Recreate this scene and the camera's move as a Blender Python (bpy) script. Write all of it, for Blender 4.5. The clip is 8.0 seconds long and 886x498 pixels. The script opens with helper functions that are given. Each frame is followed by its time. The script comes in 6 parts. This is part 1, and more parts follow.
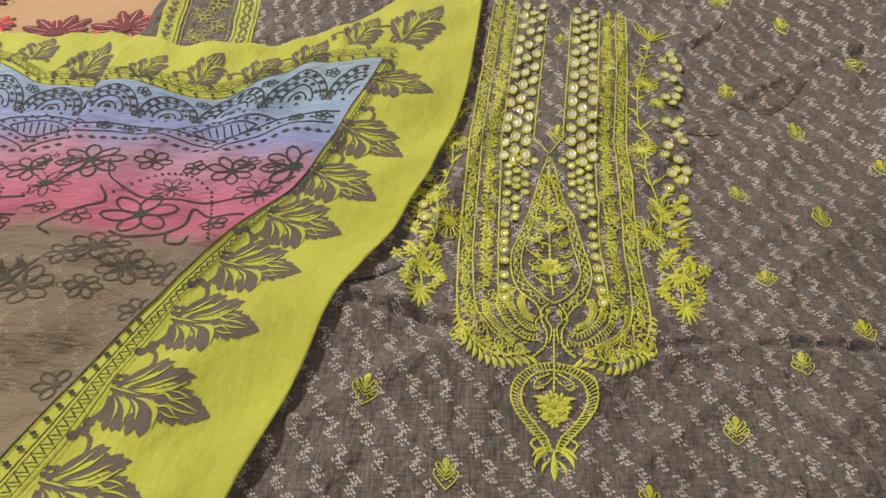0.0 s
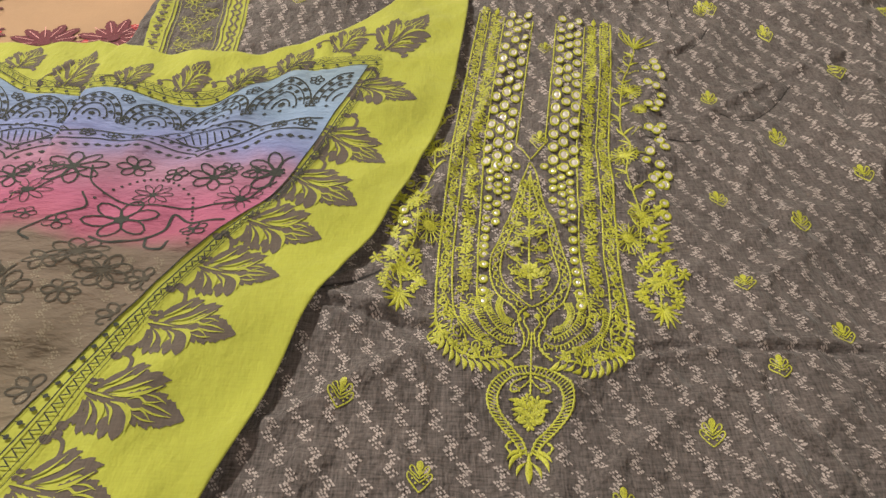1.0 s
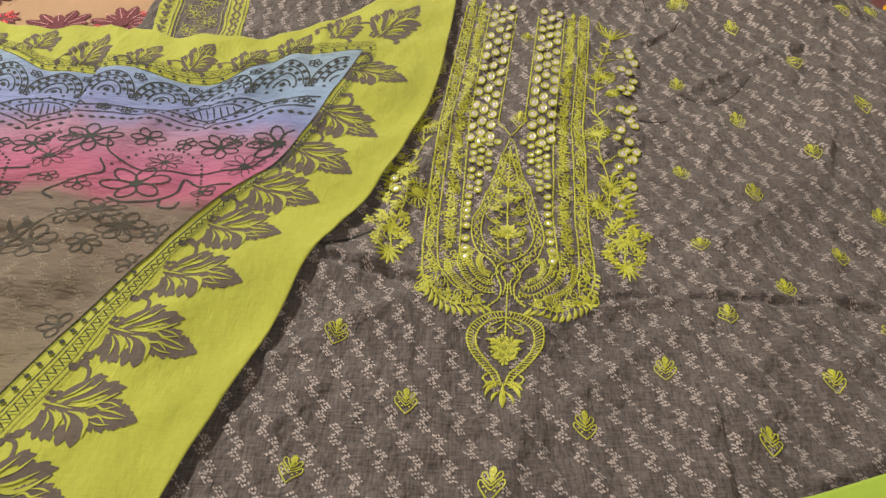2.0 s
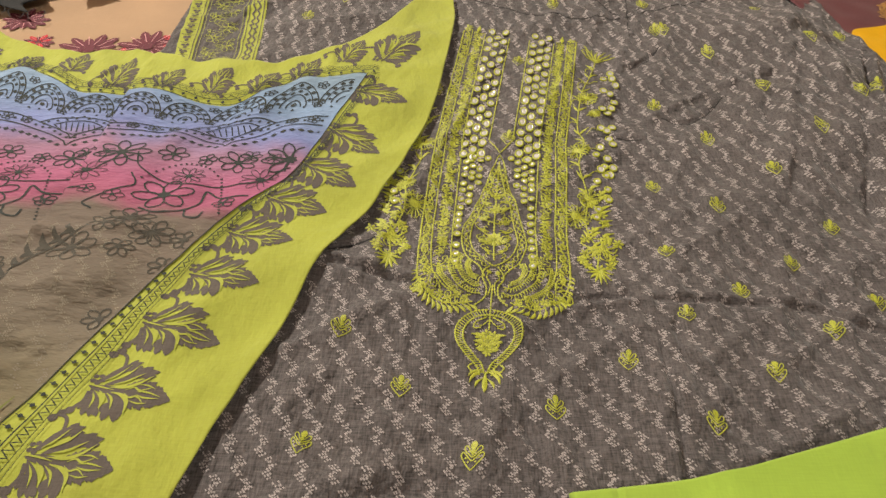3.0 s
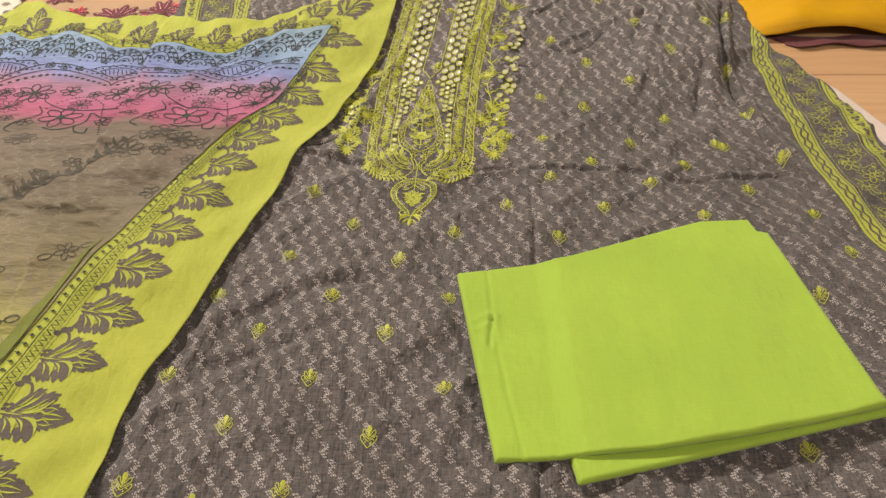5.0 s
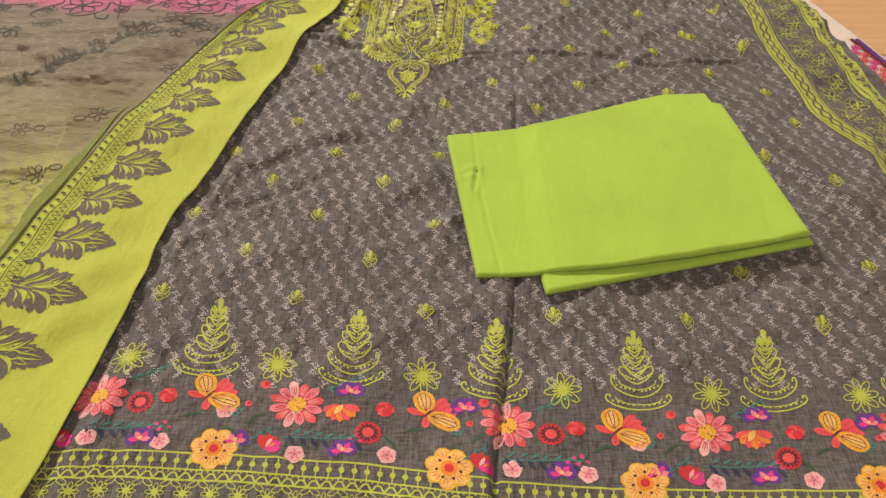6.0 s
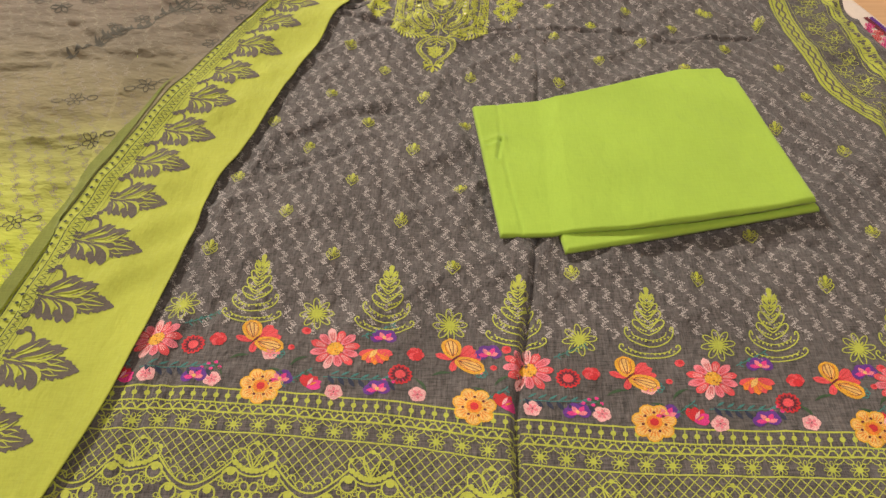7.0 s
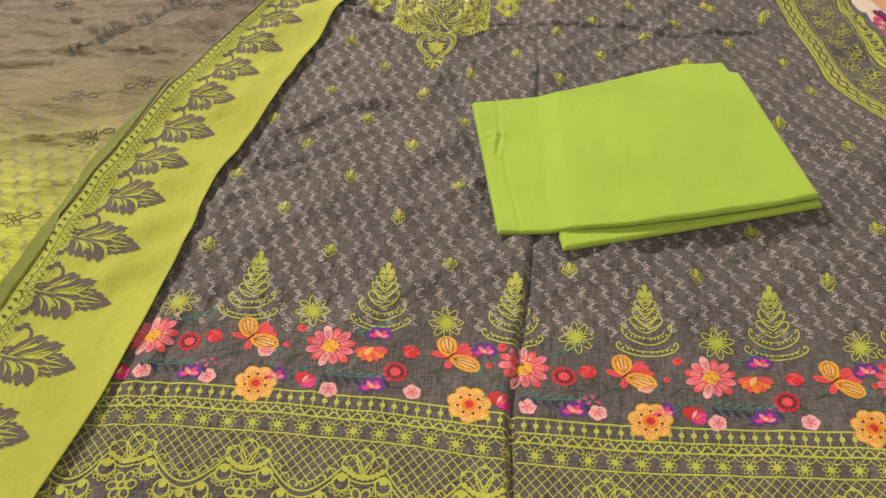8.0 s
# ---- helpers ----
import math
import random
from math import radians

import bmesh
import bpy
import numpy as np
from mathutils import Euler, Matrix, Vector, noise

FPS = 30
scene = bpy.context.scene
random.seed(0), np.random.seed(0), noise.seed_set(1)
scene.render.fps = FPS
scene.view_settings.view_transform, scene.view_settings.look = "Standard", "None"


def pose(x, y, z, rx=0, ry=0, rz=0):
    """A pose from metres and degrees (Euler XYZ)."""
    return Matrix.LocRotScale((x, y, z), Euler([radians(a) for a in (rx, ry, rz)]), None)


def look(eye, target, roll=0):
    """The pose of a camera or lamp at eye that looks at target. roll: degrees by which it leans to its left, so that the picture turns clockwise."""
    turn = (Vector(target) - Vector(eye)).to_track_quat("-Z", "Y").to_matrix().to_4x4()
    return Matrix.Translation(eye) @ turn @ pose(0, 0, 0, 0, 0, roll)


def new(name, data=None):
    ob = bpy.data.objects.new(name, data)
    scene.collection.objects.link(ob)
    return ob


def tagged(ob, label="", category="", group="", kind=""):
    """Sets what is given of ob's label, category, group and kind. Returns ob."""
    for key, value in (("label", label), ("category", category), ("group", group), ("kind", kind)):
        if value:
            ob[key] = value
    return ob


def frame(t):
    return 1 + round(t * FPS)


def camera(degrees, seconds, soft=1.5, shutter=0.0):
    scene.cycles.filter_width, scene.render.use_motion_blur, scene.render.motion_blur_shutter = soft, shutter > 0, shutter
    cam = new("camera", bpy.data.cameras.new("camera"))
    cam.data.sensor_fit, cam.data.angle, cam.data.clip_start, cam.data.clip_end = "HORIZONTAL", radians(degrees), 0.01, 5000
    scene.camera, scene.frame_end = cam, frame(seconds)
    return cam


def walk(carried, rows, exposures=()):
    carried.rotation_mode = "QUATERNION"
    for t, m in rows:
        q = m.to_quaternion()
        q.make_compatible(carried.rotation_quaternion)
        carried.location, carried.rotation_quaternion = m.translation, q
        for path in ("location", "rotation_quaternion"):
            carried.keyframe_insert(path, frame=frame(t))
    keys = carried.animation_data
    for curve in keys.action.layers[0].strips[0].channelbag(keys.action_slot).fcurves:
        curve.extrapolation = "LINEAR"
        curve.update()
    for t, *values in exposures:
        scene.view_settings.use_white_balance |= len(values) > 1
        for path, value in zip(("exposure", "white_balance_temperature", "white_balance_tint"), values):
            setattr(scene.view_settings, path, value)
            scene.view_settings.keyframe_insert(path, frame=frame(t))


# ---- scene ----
cam = camera(64.8, 8.0)
PATH = [
    (0, (0.196, 0.155, 0.34), (0.198, 1.563, -1.08), 1.6),
    (0.5, (0.217, 0.162, 0.328), (0.223, 1.587, -1.075), 1.5),
    (1, (0.21, 0.151, 0.337), (0.211, 1.584, -1.058), 1.4),
    (1.5, (0.214, 0.112, 0.356), (0.23, 1.542, -1.041), 2.0),
    (1.7, (0.214, 0.103, 0.348), (0.238, 1.538, -1.045), 2.4),
    (2.8, (0.214, 0.066, 0.379), (0.24, 1.514, -1.0), 3.0),
    (3, (0.224, 0.049, 0.393), (0.232, 1.503, -0.981), 2.4),
    (3.5, (0.238, -0.027, 0.431), (0.228, 1.43, -0.939), 2.1),
    (4, (0.265, -0.099, 0.469), (0.241, 1.354, -0.906), 1.1),
    (4.2, (0.274, -0.119, 0.478), (0.251, 1.327, -0.903), 0.7),
    (5.3, (0.29, -0.226, 0.5), (0.312, 1.132, -0.969), 0.4),
    (5.5, (0.288, -0.255, 0.491), (0.319, 1.075, -1.002), 0.8),
    (6, (0.29, -0.324, 0.5), (0.322, 0.972, -1.024), 1.3),
    (6.5, (0.281, -0.359, 0.514), (0.29, 0.912, -1.029), 0.9),
    (7, (0.281, -0.372, 0.521), (0.264, 0.891, -1.03), 0.2),
    (7.5, (0.292, -0.371, 0.535), (0.255, 0.882, -1.023), -0.6),
    (8, (0.295, -0.369, 0.519), (0.244, 0.884, -1.038), -1.0),
]
walk(cam, [(t, look(eye, target, roll)) for t, eye, target, roll in PATH], exposures=[(0.0, 0.09, 6500, 10), (3.0, 0.10, 6500, 10), (5.5, 0.28, 6500, 10), (8.0, 0.25, 6500, 10)])

# ---- light: a warm ceiling lamp in a closed room, and an added front fill ----
world = bpy.data.worlds.new("room_air")
scene.world = world
world.use_nodes = True
world.node_tree.nodes["Background"].inputs[0].default_value = (1.0, 0.9, 0.78, 1)
world.node_tree.nodes["Background"].inputs[1].default_value = 0.012


def area_lamp(name, eye, target, size, power, colour):
    data = bpy.data.lights.new(name, "AREA")
    data.shape, data.size, data.energy, data.color = "DISK", size, power, colour
    ob = new(name, data)
    ob.matrix_world = look(eye, target)
    return ob


area_lamp("ceiling_lamp_light", (-1.60, 2.20, 2.5), (0.3, 0.3, 0), 0.32, 190, (1.0, 0.935, 0.815))
# fill without a known source, added to brighten the front of the cloths
area_lamp("front_fill_light", (1.0, -1.3, 2.5), (0.3, 0.3, 0), 0.5, 45, (1.0, 0.95, 0.86))


# ---- materials ----
def base_material(name):
    m = bpy.data.materials.new(name)
    m.use_nodes = True
    nt = m.node_tree
    return m, nt, nt.nodes["Principled BSDF"]


def tex_noise(nt, scale, stretch=(1, 1, 1), detail=3.0, rough=0.55):
    co = nt.nodes.new("ShaderNodeTexCoord")
    mp = nt.nodes.new("ShaderNodeMapping")
    mp.inputs["Scale"].default_value = stretch
    no = nt.nodes.new("ShaderNodeTexNoise")
    no.inputs["Scale"].default_value, no.inputs["Detail"].default_value, no.inputs["Roughness"].default_value = scale, detail, rough
    nt.links.new(co.outputs["Object"], mp.inputs[0])
    nt.links.new(mp.outputs[0], no.inputs["Vector"])
    return no.outputs["Fac"]


def ramp(nt, fac, stops):
    r = nt.nodes.new("ShaderNodeValToRGB")
    el = r.color_ramp.elements
    el[0].position, el[0].color = stops[0][0], (*stops[0][1], 1)
    el[1].position, el[1].color = stops[-1][0], (*stops[-1][1], 1)
    for q, c in stops[1:-1]:
        el.new(q).color = (*c, 1)
    nt.links.new(fac, r.inputs[0])
    return r.outputs[0]


def mix(nt, fac, a, b, mode="MIX"):
    n = nt.nodes.new("ShaderNodeMix")
    n.data_type, n.blend_type = "RGBA", mode
    for sock, v in ((n.inputs[0], fac), (n.inputs[6], a), (n.inputs[7], b)):
        if isinstance(v, (int, float)):
            sock.default_value = v
        elif isinstance(v, tuple):
            sock.default_value = (*v, 1)
        else:
            nt.links.new(v, sock)
    return n.outputs[2]


def bump(nt, bsdf, fac, strength, distance):
    b = nt.nodes.new("ShaderNodeBump")
    b.inputs["Strength"].default_value, b.inputs["Distance"].default_value = strength, distance
    nt.links.new(fac, b.inputs["Height"])
    nt.links.new(b.outputs[0], bsdf.inputs["Normal"])


def scaled(c, k):
    return tuple(min(1.0, v * k) for v in c)


def crumpled(nt, bsdf, scale, stretch, depth):
    """Small soft creases under the weave."""
    weave = bsdf.inputs["Normal"].links[0].from_node
    b = nt.nodes.new("ShaderNodeBump")
    b.inputs["Strength"].default_value = 0.8
    b.inputs["Distance"].default_value = depth
    nt.links.new(tex_noise(nt, scale, stretch, 4), b.inputs["Height"])
    nt.links.new(b.outputs["Normal"], weave.inputs["Normal"])


def cloth(name, colour, slub=0.25, stain=0.12, rough=0.85, sheen=0.15, grain=900, weave=0.35, crumple=0.0):
    """Woven cotton: fine slubs along both threads, soft larger unevenness."""
    m, nt, p = base_material(name)
    weft = tex_noise(nt, grain, (0.09, 1, 1))
    warp = tex_noise(nt, grain, (1, 0.09, 1))
    large = tex_noise(nt, 9, (1, 1, 1), 4)
    c = ramp(nt, weft, ((0.3, scaled(colour, 1 - slub)), (0.7, scaled(colour, 1 + slub))))
    d = ramp(nt, warp, ((0.3, scaled(colour, 1 - slub)), (0.7, scaled(colour, 1 + slub))))
    c = mix(nt, 0.5, c, d)
    shade = ramp(nt, large, ((0.3, (1 - stain,) * 3), (0.7, (1.0,) * 3)))
    c = mix(nt, 1.0, c, shade, "MULTIPLY")
    nt.links.new(c, p.inputs["Base Color"])
    p.inputs["Roughness"].default_value = rough
    p.inputs["Sheen Weight"].default_value = sheen
    p.inputs["Specular IOR Level"].default_value = 0.25
    bump(nt, p, weft, weave, 0.0006)
    if crumple:
        crumpled(nt, p, 65, (1, 0.55, 1), crumple)
    return m


def thread(name, colour, rough=0.5, spread=0.42):
    """Glossy embroidery floss with fine stitch relief."""
    m, nt, p = base_material(name)
    f = tex_noise(nt, 1400, (1, 1, 1), 2)
    g = tex_noise(nt, 60, (1, 1, 1), 2)
    c = ramp(nt, f, ((0.3, scaled(colour, 1 - spread)), (0.7, scaled(colour, 1 + spread))))
    c = mix(nt, 1.0, c, ramp(nt, g, ((0.3, (0.8,) * 3), (0.7, (1.0,) * 3))), "MULTIPLY")
    nt.links.new(c, p.inputs["Base Color"])
    p.inputs["Roughness"].default_value = rough
    bump(nt, p, f, 0.5, 0.0008)
    return m


LIME_C = (0.380, 0.405, 0.056)
GREY_C = (0.104, 0.089, 0.086)
GREY = cloth("grey_chambray", GREY_C, 0.80, 0.26, crumple=0.012)
LIME = cloth("lime_cotton", LIME_C, 0.10, 0.16, weave=0.25, crumple=0.004)
TROUSER = cloth("trouser_lime_cotton", (0.325, 0.465, 0.055), 0.06, 0.14, weave=0.2, crumple=0.0025)
PRINT_GREY = cloth("grey_print_on_lime", (0.105, 0.085, 0.072), 0.30, 0.15)
PRINT_DARK = cloth("dark_green_print", (0.030, 0.036, 0.032), 0.25, 0.2)
FLECK = cloth("pale_woven_fleck", (0.40, 0.35, 0.335), 0.40, 0.30)
FLOSS = thread("lime_floss", (0.43, 0.445, 0.040))
FLOSS_DARK = thread("olive_floss", (0.30, 0.32, 0.03))
LIME_PRINT = cloth("lime_print", (0.40, 0.42, 0.065), 0.22, 0.15)
RED = thread("red_print", (0.52, 0.018, 0.025), 0.8)
CORAL = thread("coral_print", (0.64, 0.065, 0.075), 0.8)
PINK = thread("pink_print", (0.70, 0.18, 0.23), 0.8)
PALE = thread("pale_pink_print", (0.76, 0.36, 0.36), 0.8)
ORANGE = thread("orange_print", (0.70, 0.20, 0.02), 0.8)
AMBER = thread("amber_print", (0.68, 0.34, 0.025), 0.8)
CREAM = thread("cream_print", (0.75, 0.42, 0.12), 0.8)
PURPLE = thread("purple_print", (0.11, 0.025, 0.22), 0.8)
MAGENTA = thread("magenta_print", (0.62, 0.03, 0.20), 0.8)
TEAL = thread("teal_print", (0.05, 0.18, 0.17), 0.8)
NAVY = thread("navy_print", (0.022, 0.028, 0.06), 0.8)
GREEN = thread("dark_green_leaf_print", (0.035, 0.075, 0.03), 0.8)
MAROON = thread("maroon_print", (0.13, 0.012, 0.025), 0.8)
# black thread, and the shade painted along the kurta's creases
BLACK_THREAD_AND_CREASE = thread("black_thread_and_crease_shade", (0.012, 0.010, 0.010), 0.8)
PEACH = cloth("peach_cotton", (0.41, 0.26, 0.15), 0.06, 0.15)
BLACK = cloth("black_cotton", (0.010, 0.009, 0.009), 0.2, 0.2)
YELLOW = cloth("golden_yellow_silk", (0.60, 0.315, 0.004), 0.06, 0.12, rough=0.6, sheen=0.0)
WINE = cloth("wine_silk", (0.125, 0.031, 0.036), 0.15, 0.25, rough=0.55)
GOLD = thread("gold_embroidery", (0.42, 0.22, 0.06), 0.45)
IVORY = cloth("ivory_cotton", (0.66, 0.55, 0.48), 0.08, 0.15)
WALL = cloth("wall_paint", (0.38, 0.33, 0.27), 0.03, 0.1, grain=60)
CARD = cloth("paper_tag_card", (0.72, 0.66, 0.60), 0.03, 0.1)

MIRROR, _nt, _p = base_material("mirror_sequin_foil")
_p.inputs["Base Color"].default_value = (0.98, 0.97, 0.93, 1)
_p.inputs["Metallic"].default_value = 0.6
_p.inputs["Roughness"].default_value = 0.2
bump(_nt, _p, tex_noise(_nt, 260, (1, 1, 1), 1), 0.25, 0.002)


def dyed_field():
    """Thin cotton dyed in bands: blue, lilac, pink, grey and lime, with soft wavering borders."""
    m, nt, p = base_material("dip_dyed_cotton")
    geo = nt.nodes.new("ShaderNodeNewGeometry")
    sep = nt.nodes.new("ShaderNodeSeparateXYZ")
    nt.links.new(geo.outputs["Position"], sep.inputs[0])
    wob = tex_noise(nt, 7, (1.5, 1, 1), 3)
    add = nt.nodes.new("ShaderNodeMath")
    add.operation = "MULTIPLY_ADD"
    nt.links.new(wob, add.inputs[0])
    add.inputs[1].default_value = 0.07
    nt.links.new(sep.outputs["Y"], add.inputs[2])
    tilt = nt.nodes.new("ShaderNodeMath")
    tilt.operation = "MULTIPLY_ADD"
    nt.links.new(sep.outputs["X"], tilt.inputs[0])
    tilt.inputs[1].default_value = 0.10
    nt.links.new(add.outputs[0], tilt.inputs[2])
    rng = nt.nodes.new("ShaderNodeMapRange")
    rng.inputs["From Min"].default_value, rng.inputs["From Max"].default_value = -0.235, 0.835
    nt.links.new(tilt.outputs[0], rng.inputs["Value"])

    def at(y):
        return (y + 0.27) / 1.07

    c = ramp(nt, rng.outputs[0], (
        (at(-0.02), (0.47, 0.52, 0.055)), (at(0.10), (0.40, 0.41, 0.09)), (at(0.22), (0.255, 0.215, 0.115)),
        (at(0.36), (0.205, 0.168, 0.125)), (at(0.478), (0.185, 0.145, 0.118)), (at(0.500), (0.40, 0.120, 0.195)),
        (at(0.530), (0.45, 0.140, 0.245)), (at(0.570), (0.37, 0.205, 0.30)), (at(0.600), (0.235, 0.27, 0.52)),
        (at(0.65), (0.25, 0.35, 0.52)), (at(0.72), (0.31, 0.42, 0.52))))
    patch = ramp(nt, tex_noise(nt, 14, (1, 1, 1), 2), ((0.35, (0.82,) * 3), (0.65, (1.0,) * 3)))
    c = mix(nt, 1.0, c, patch, "MULTIPLY")
    fine = tex_noise(nt, 900, (0.09, 1, 1))
    c = mix(nt, 1.0, c, ramp(nt, fine, ((0.3, (0.85,) * 3), (0.7, (1.0,) * 3))), "MULTIPLY")
    nt.links.new(c, p.inputs["Base Color"])
    p.inputs["Roughness"].default_value = 0.85
    p.inputs["Specular IOR Level"].default_value = 0.2
    bump(nt, p, fine, 0.3, 0.0006)
    crumpled(nt, p, 75, (0.4, 1, 1), 0.008)
    return m


DYED = dyed_field()


def wood():
    m, nt, p = base_material("oak_laminate")
    info = nt.nodes.new("ShaderNodeObjectInfo")
    g = tex_noise(nt, 26, (0.10, 1.6, 1), 6, 0.65)
    f = tex_noise(nt, 160, (0.03, 1.4, 1), 3)
    c = ramp(nt, g, ((0.25, (0.46, 0.26, 0.135)), (0.50, (0.56, 0.335, 0.18)), (0.75, (0.62, 0.385, 0.215))))
    c = mix(nt, 0.5, c, ramp(nt, f, ((0.35, (0.51, 0.295, 0.155)), (0.65, (0.62, 0.385, 0.215)))))
    c = mix(nt, 1.0, c, ramp(nt, info.outputs["Random"], ((0.0, (0.86, 0.84, 0.82)), (1.0, (1, 1, 1)))), "MULTIPLY")
    nt.links.new(c, p.inputs["Base Color"])
    p.inputs["Roughness"].default_value = 0.42
    bump(nt, p, f, 0.15, 0.0008)
    return m


WOOD = wood()
DARK_GAP, _nt, _p = base_material("plank_joint_shadow_gap")
_p.inputs["Base Color"].default_value = (0.10, 0.06, 0.035, 1)
_p.inputs["Roughness"].default_value = 0.9
LAMP_GLOW, _nt, _p = base_material("lamp_diffuser")
_p.inputs["Base Color"].default_value = (0.9, 0.85, 0.78, 1)


# ---- mesh helpers ----
def mesh_object(name, verts, faces, materials, parent=None, label="", mats=None, smooth=True):
    me = bpy.data.meshes.new(name)
    me.from_pydata([tuple(v) for v in verts], [], faces)
    for m in materials:
        me.materials.append(m)
    if mats is not None:
        me.polygons.foreach_set("material_index", mats)
    if smooth:
        me.polygons.foreach_set("use_smooth", [True] * len(me.polygons))
    me.update()
    ob = new(name, me)
    if parent is not None:
        ob.parent = parent
    if label:
        tagged(ob, label)
    return ob


def thing(name, label, category, group="", kind=""):
    return tagged(new(name), label, category, group, kind)


def curve_at(pts, key):
    """Piecewise smooth function through (key, value) pairs."""
    a = np.array(sorted(pts))
    return np.interp(key, a[:, 0], a[:, 1])


def spline(pts, n=8):
    """Catmull-Rom through the points, n samples a span."""
    p = np.array(pts, float)
    q = np.vstack([2 * p[0] - p[1], p, 2 * p[-1] - p[-2]])
    t = np.linspace(0, 1, n, endpoint=False)[:, None]
    out = []
    for i in range(len(p) - 1):
        a, b, c, d = q[i], q[i + 1], q[i + 2], q[i + 3]
        out.append(0.5 * (2 * b + (c - a) * t + (2 * a - 5 * b + 4 * c - d) * t ** 2 + (3 * b - a - 3 * c + d) * t ** 3))
    return np.vstack(out + [p[-1:]])


def arc(cx, cy, rx, ry, a0=0, a1=360, n=14):
    a = np.radians(np.linspace(a0, a1, n))
    return np.c_[cx + rx * np.cos(a), cy + ry * np.sin(a)]


def resampled(pts, n):
    p = np.array(pts, float)
    d = np.r_[0, np.cumsum(np.hypot(*np.diff(p, axis=0).T))]
    s = np.linspace(0, d[-1], n)
    return np.c_[np.interp(s, d, p[:, 0]), np.interp(s, d, p[:, 1])]


_tables = {}


def value_noise(x, y, size, seed):
    """Smooth noise of 0 to 1 whose bumps are about size metres."""
    if seed not in _tables:
        _tables[seed] = np.random.RandomState(seed).rand(64, 64)
    tb = _tables[seed]
    u, v = np.asarray(x) / size + 100, np.asarray(y) / size + 100
    i, j = np.floor(u).astype(int), np.floor(v).astype(int)
    f, g = u - i, v - j
    f, g = f * f * (3 - 2 * f), g * g * (3 - 2 * g)
    a, b = tb[i % 64, j % 64], tb[(i + 1) % 64, j % 64]
    c, d = tb[i % 64, (j + 1) % 64], tb[(i + 1) % 64, (j + 1) % 64]
    return (a * (1 - f) + b * f) * (1 - g) + (c * (1 - f) + d * f) * g


def ridges(x, y, size, angle, stretch, seed):
    """Long soft wrinkles that run along the angle."""
    ca, sa = math.cos(radians(angle)), math.sin(radians(angle))
    u, v = x * ca + y * sa, -x * sa + y * ca
    n = value_noise(u / stretch, v, size, seed)
    return (1 - np.abs(2 * n - 1)) ** 2


def line_distance(x, y, pts):
    """Distance to a polyline, and on which side of it."""
    best = np.full(np.shape(x), 9.0)
    side = np.zeros(np.shape(x))
    p = spline(pts, 5)
    for (ax, ay), (bx, by) in zip(p[:-1], p[1:]):
        dx, dy = bx - ax, by - ay
        k = np.clip(((x - ax) * dx + (y - ay) * dy) / (dx * dx + dy * dy + 1e-12), 0, 1)
        ex, ey = x - ax - k * dx, y - ay - k * dy
        d = np.hypot(ex, ey)
        s = np.sign(dx * ey - dy * ex)
        side = np.where(d < best, s, side)
        best = np.minimum(best, d)
    return best, side


class Relief:
    """A height over the plan, kept on a fine grid."""

    def __init__(self, x0, x1, y0, y1, height, step=0.0025):
        self.x0, self.y0, self.step = x0, y0, step
        xs, ys = np.arange(x0, x1 + step, step), np.arange(y0, y1 + step, step)
        gx, gy = np.meshgrid(xs, ys, indexing="ij")
        self.z = height(gx, gy)

    def at(self, x, y):
        u = np.clip((np.asarray(x, float) - self.x0) / self.step, 0, self.z.shape[0] - 1.001)
        v = np.clip((np.asarray(y, float) - self.y0) / self.step, 0, self.z.shape[1] - 1.001)
        i, j = u.astype(int), v.astype(int)
        f, g = u - i, v - j
        z = self.z
        return (z[i, j] * (1 - f) + z[i + 1, j] * f) * (1 - g) + (z[i, j + 1] * (1 - f) + z[i + 1, j + 1] * f) * g


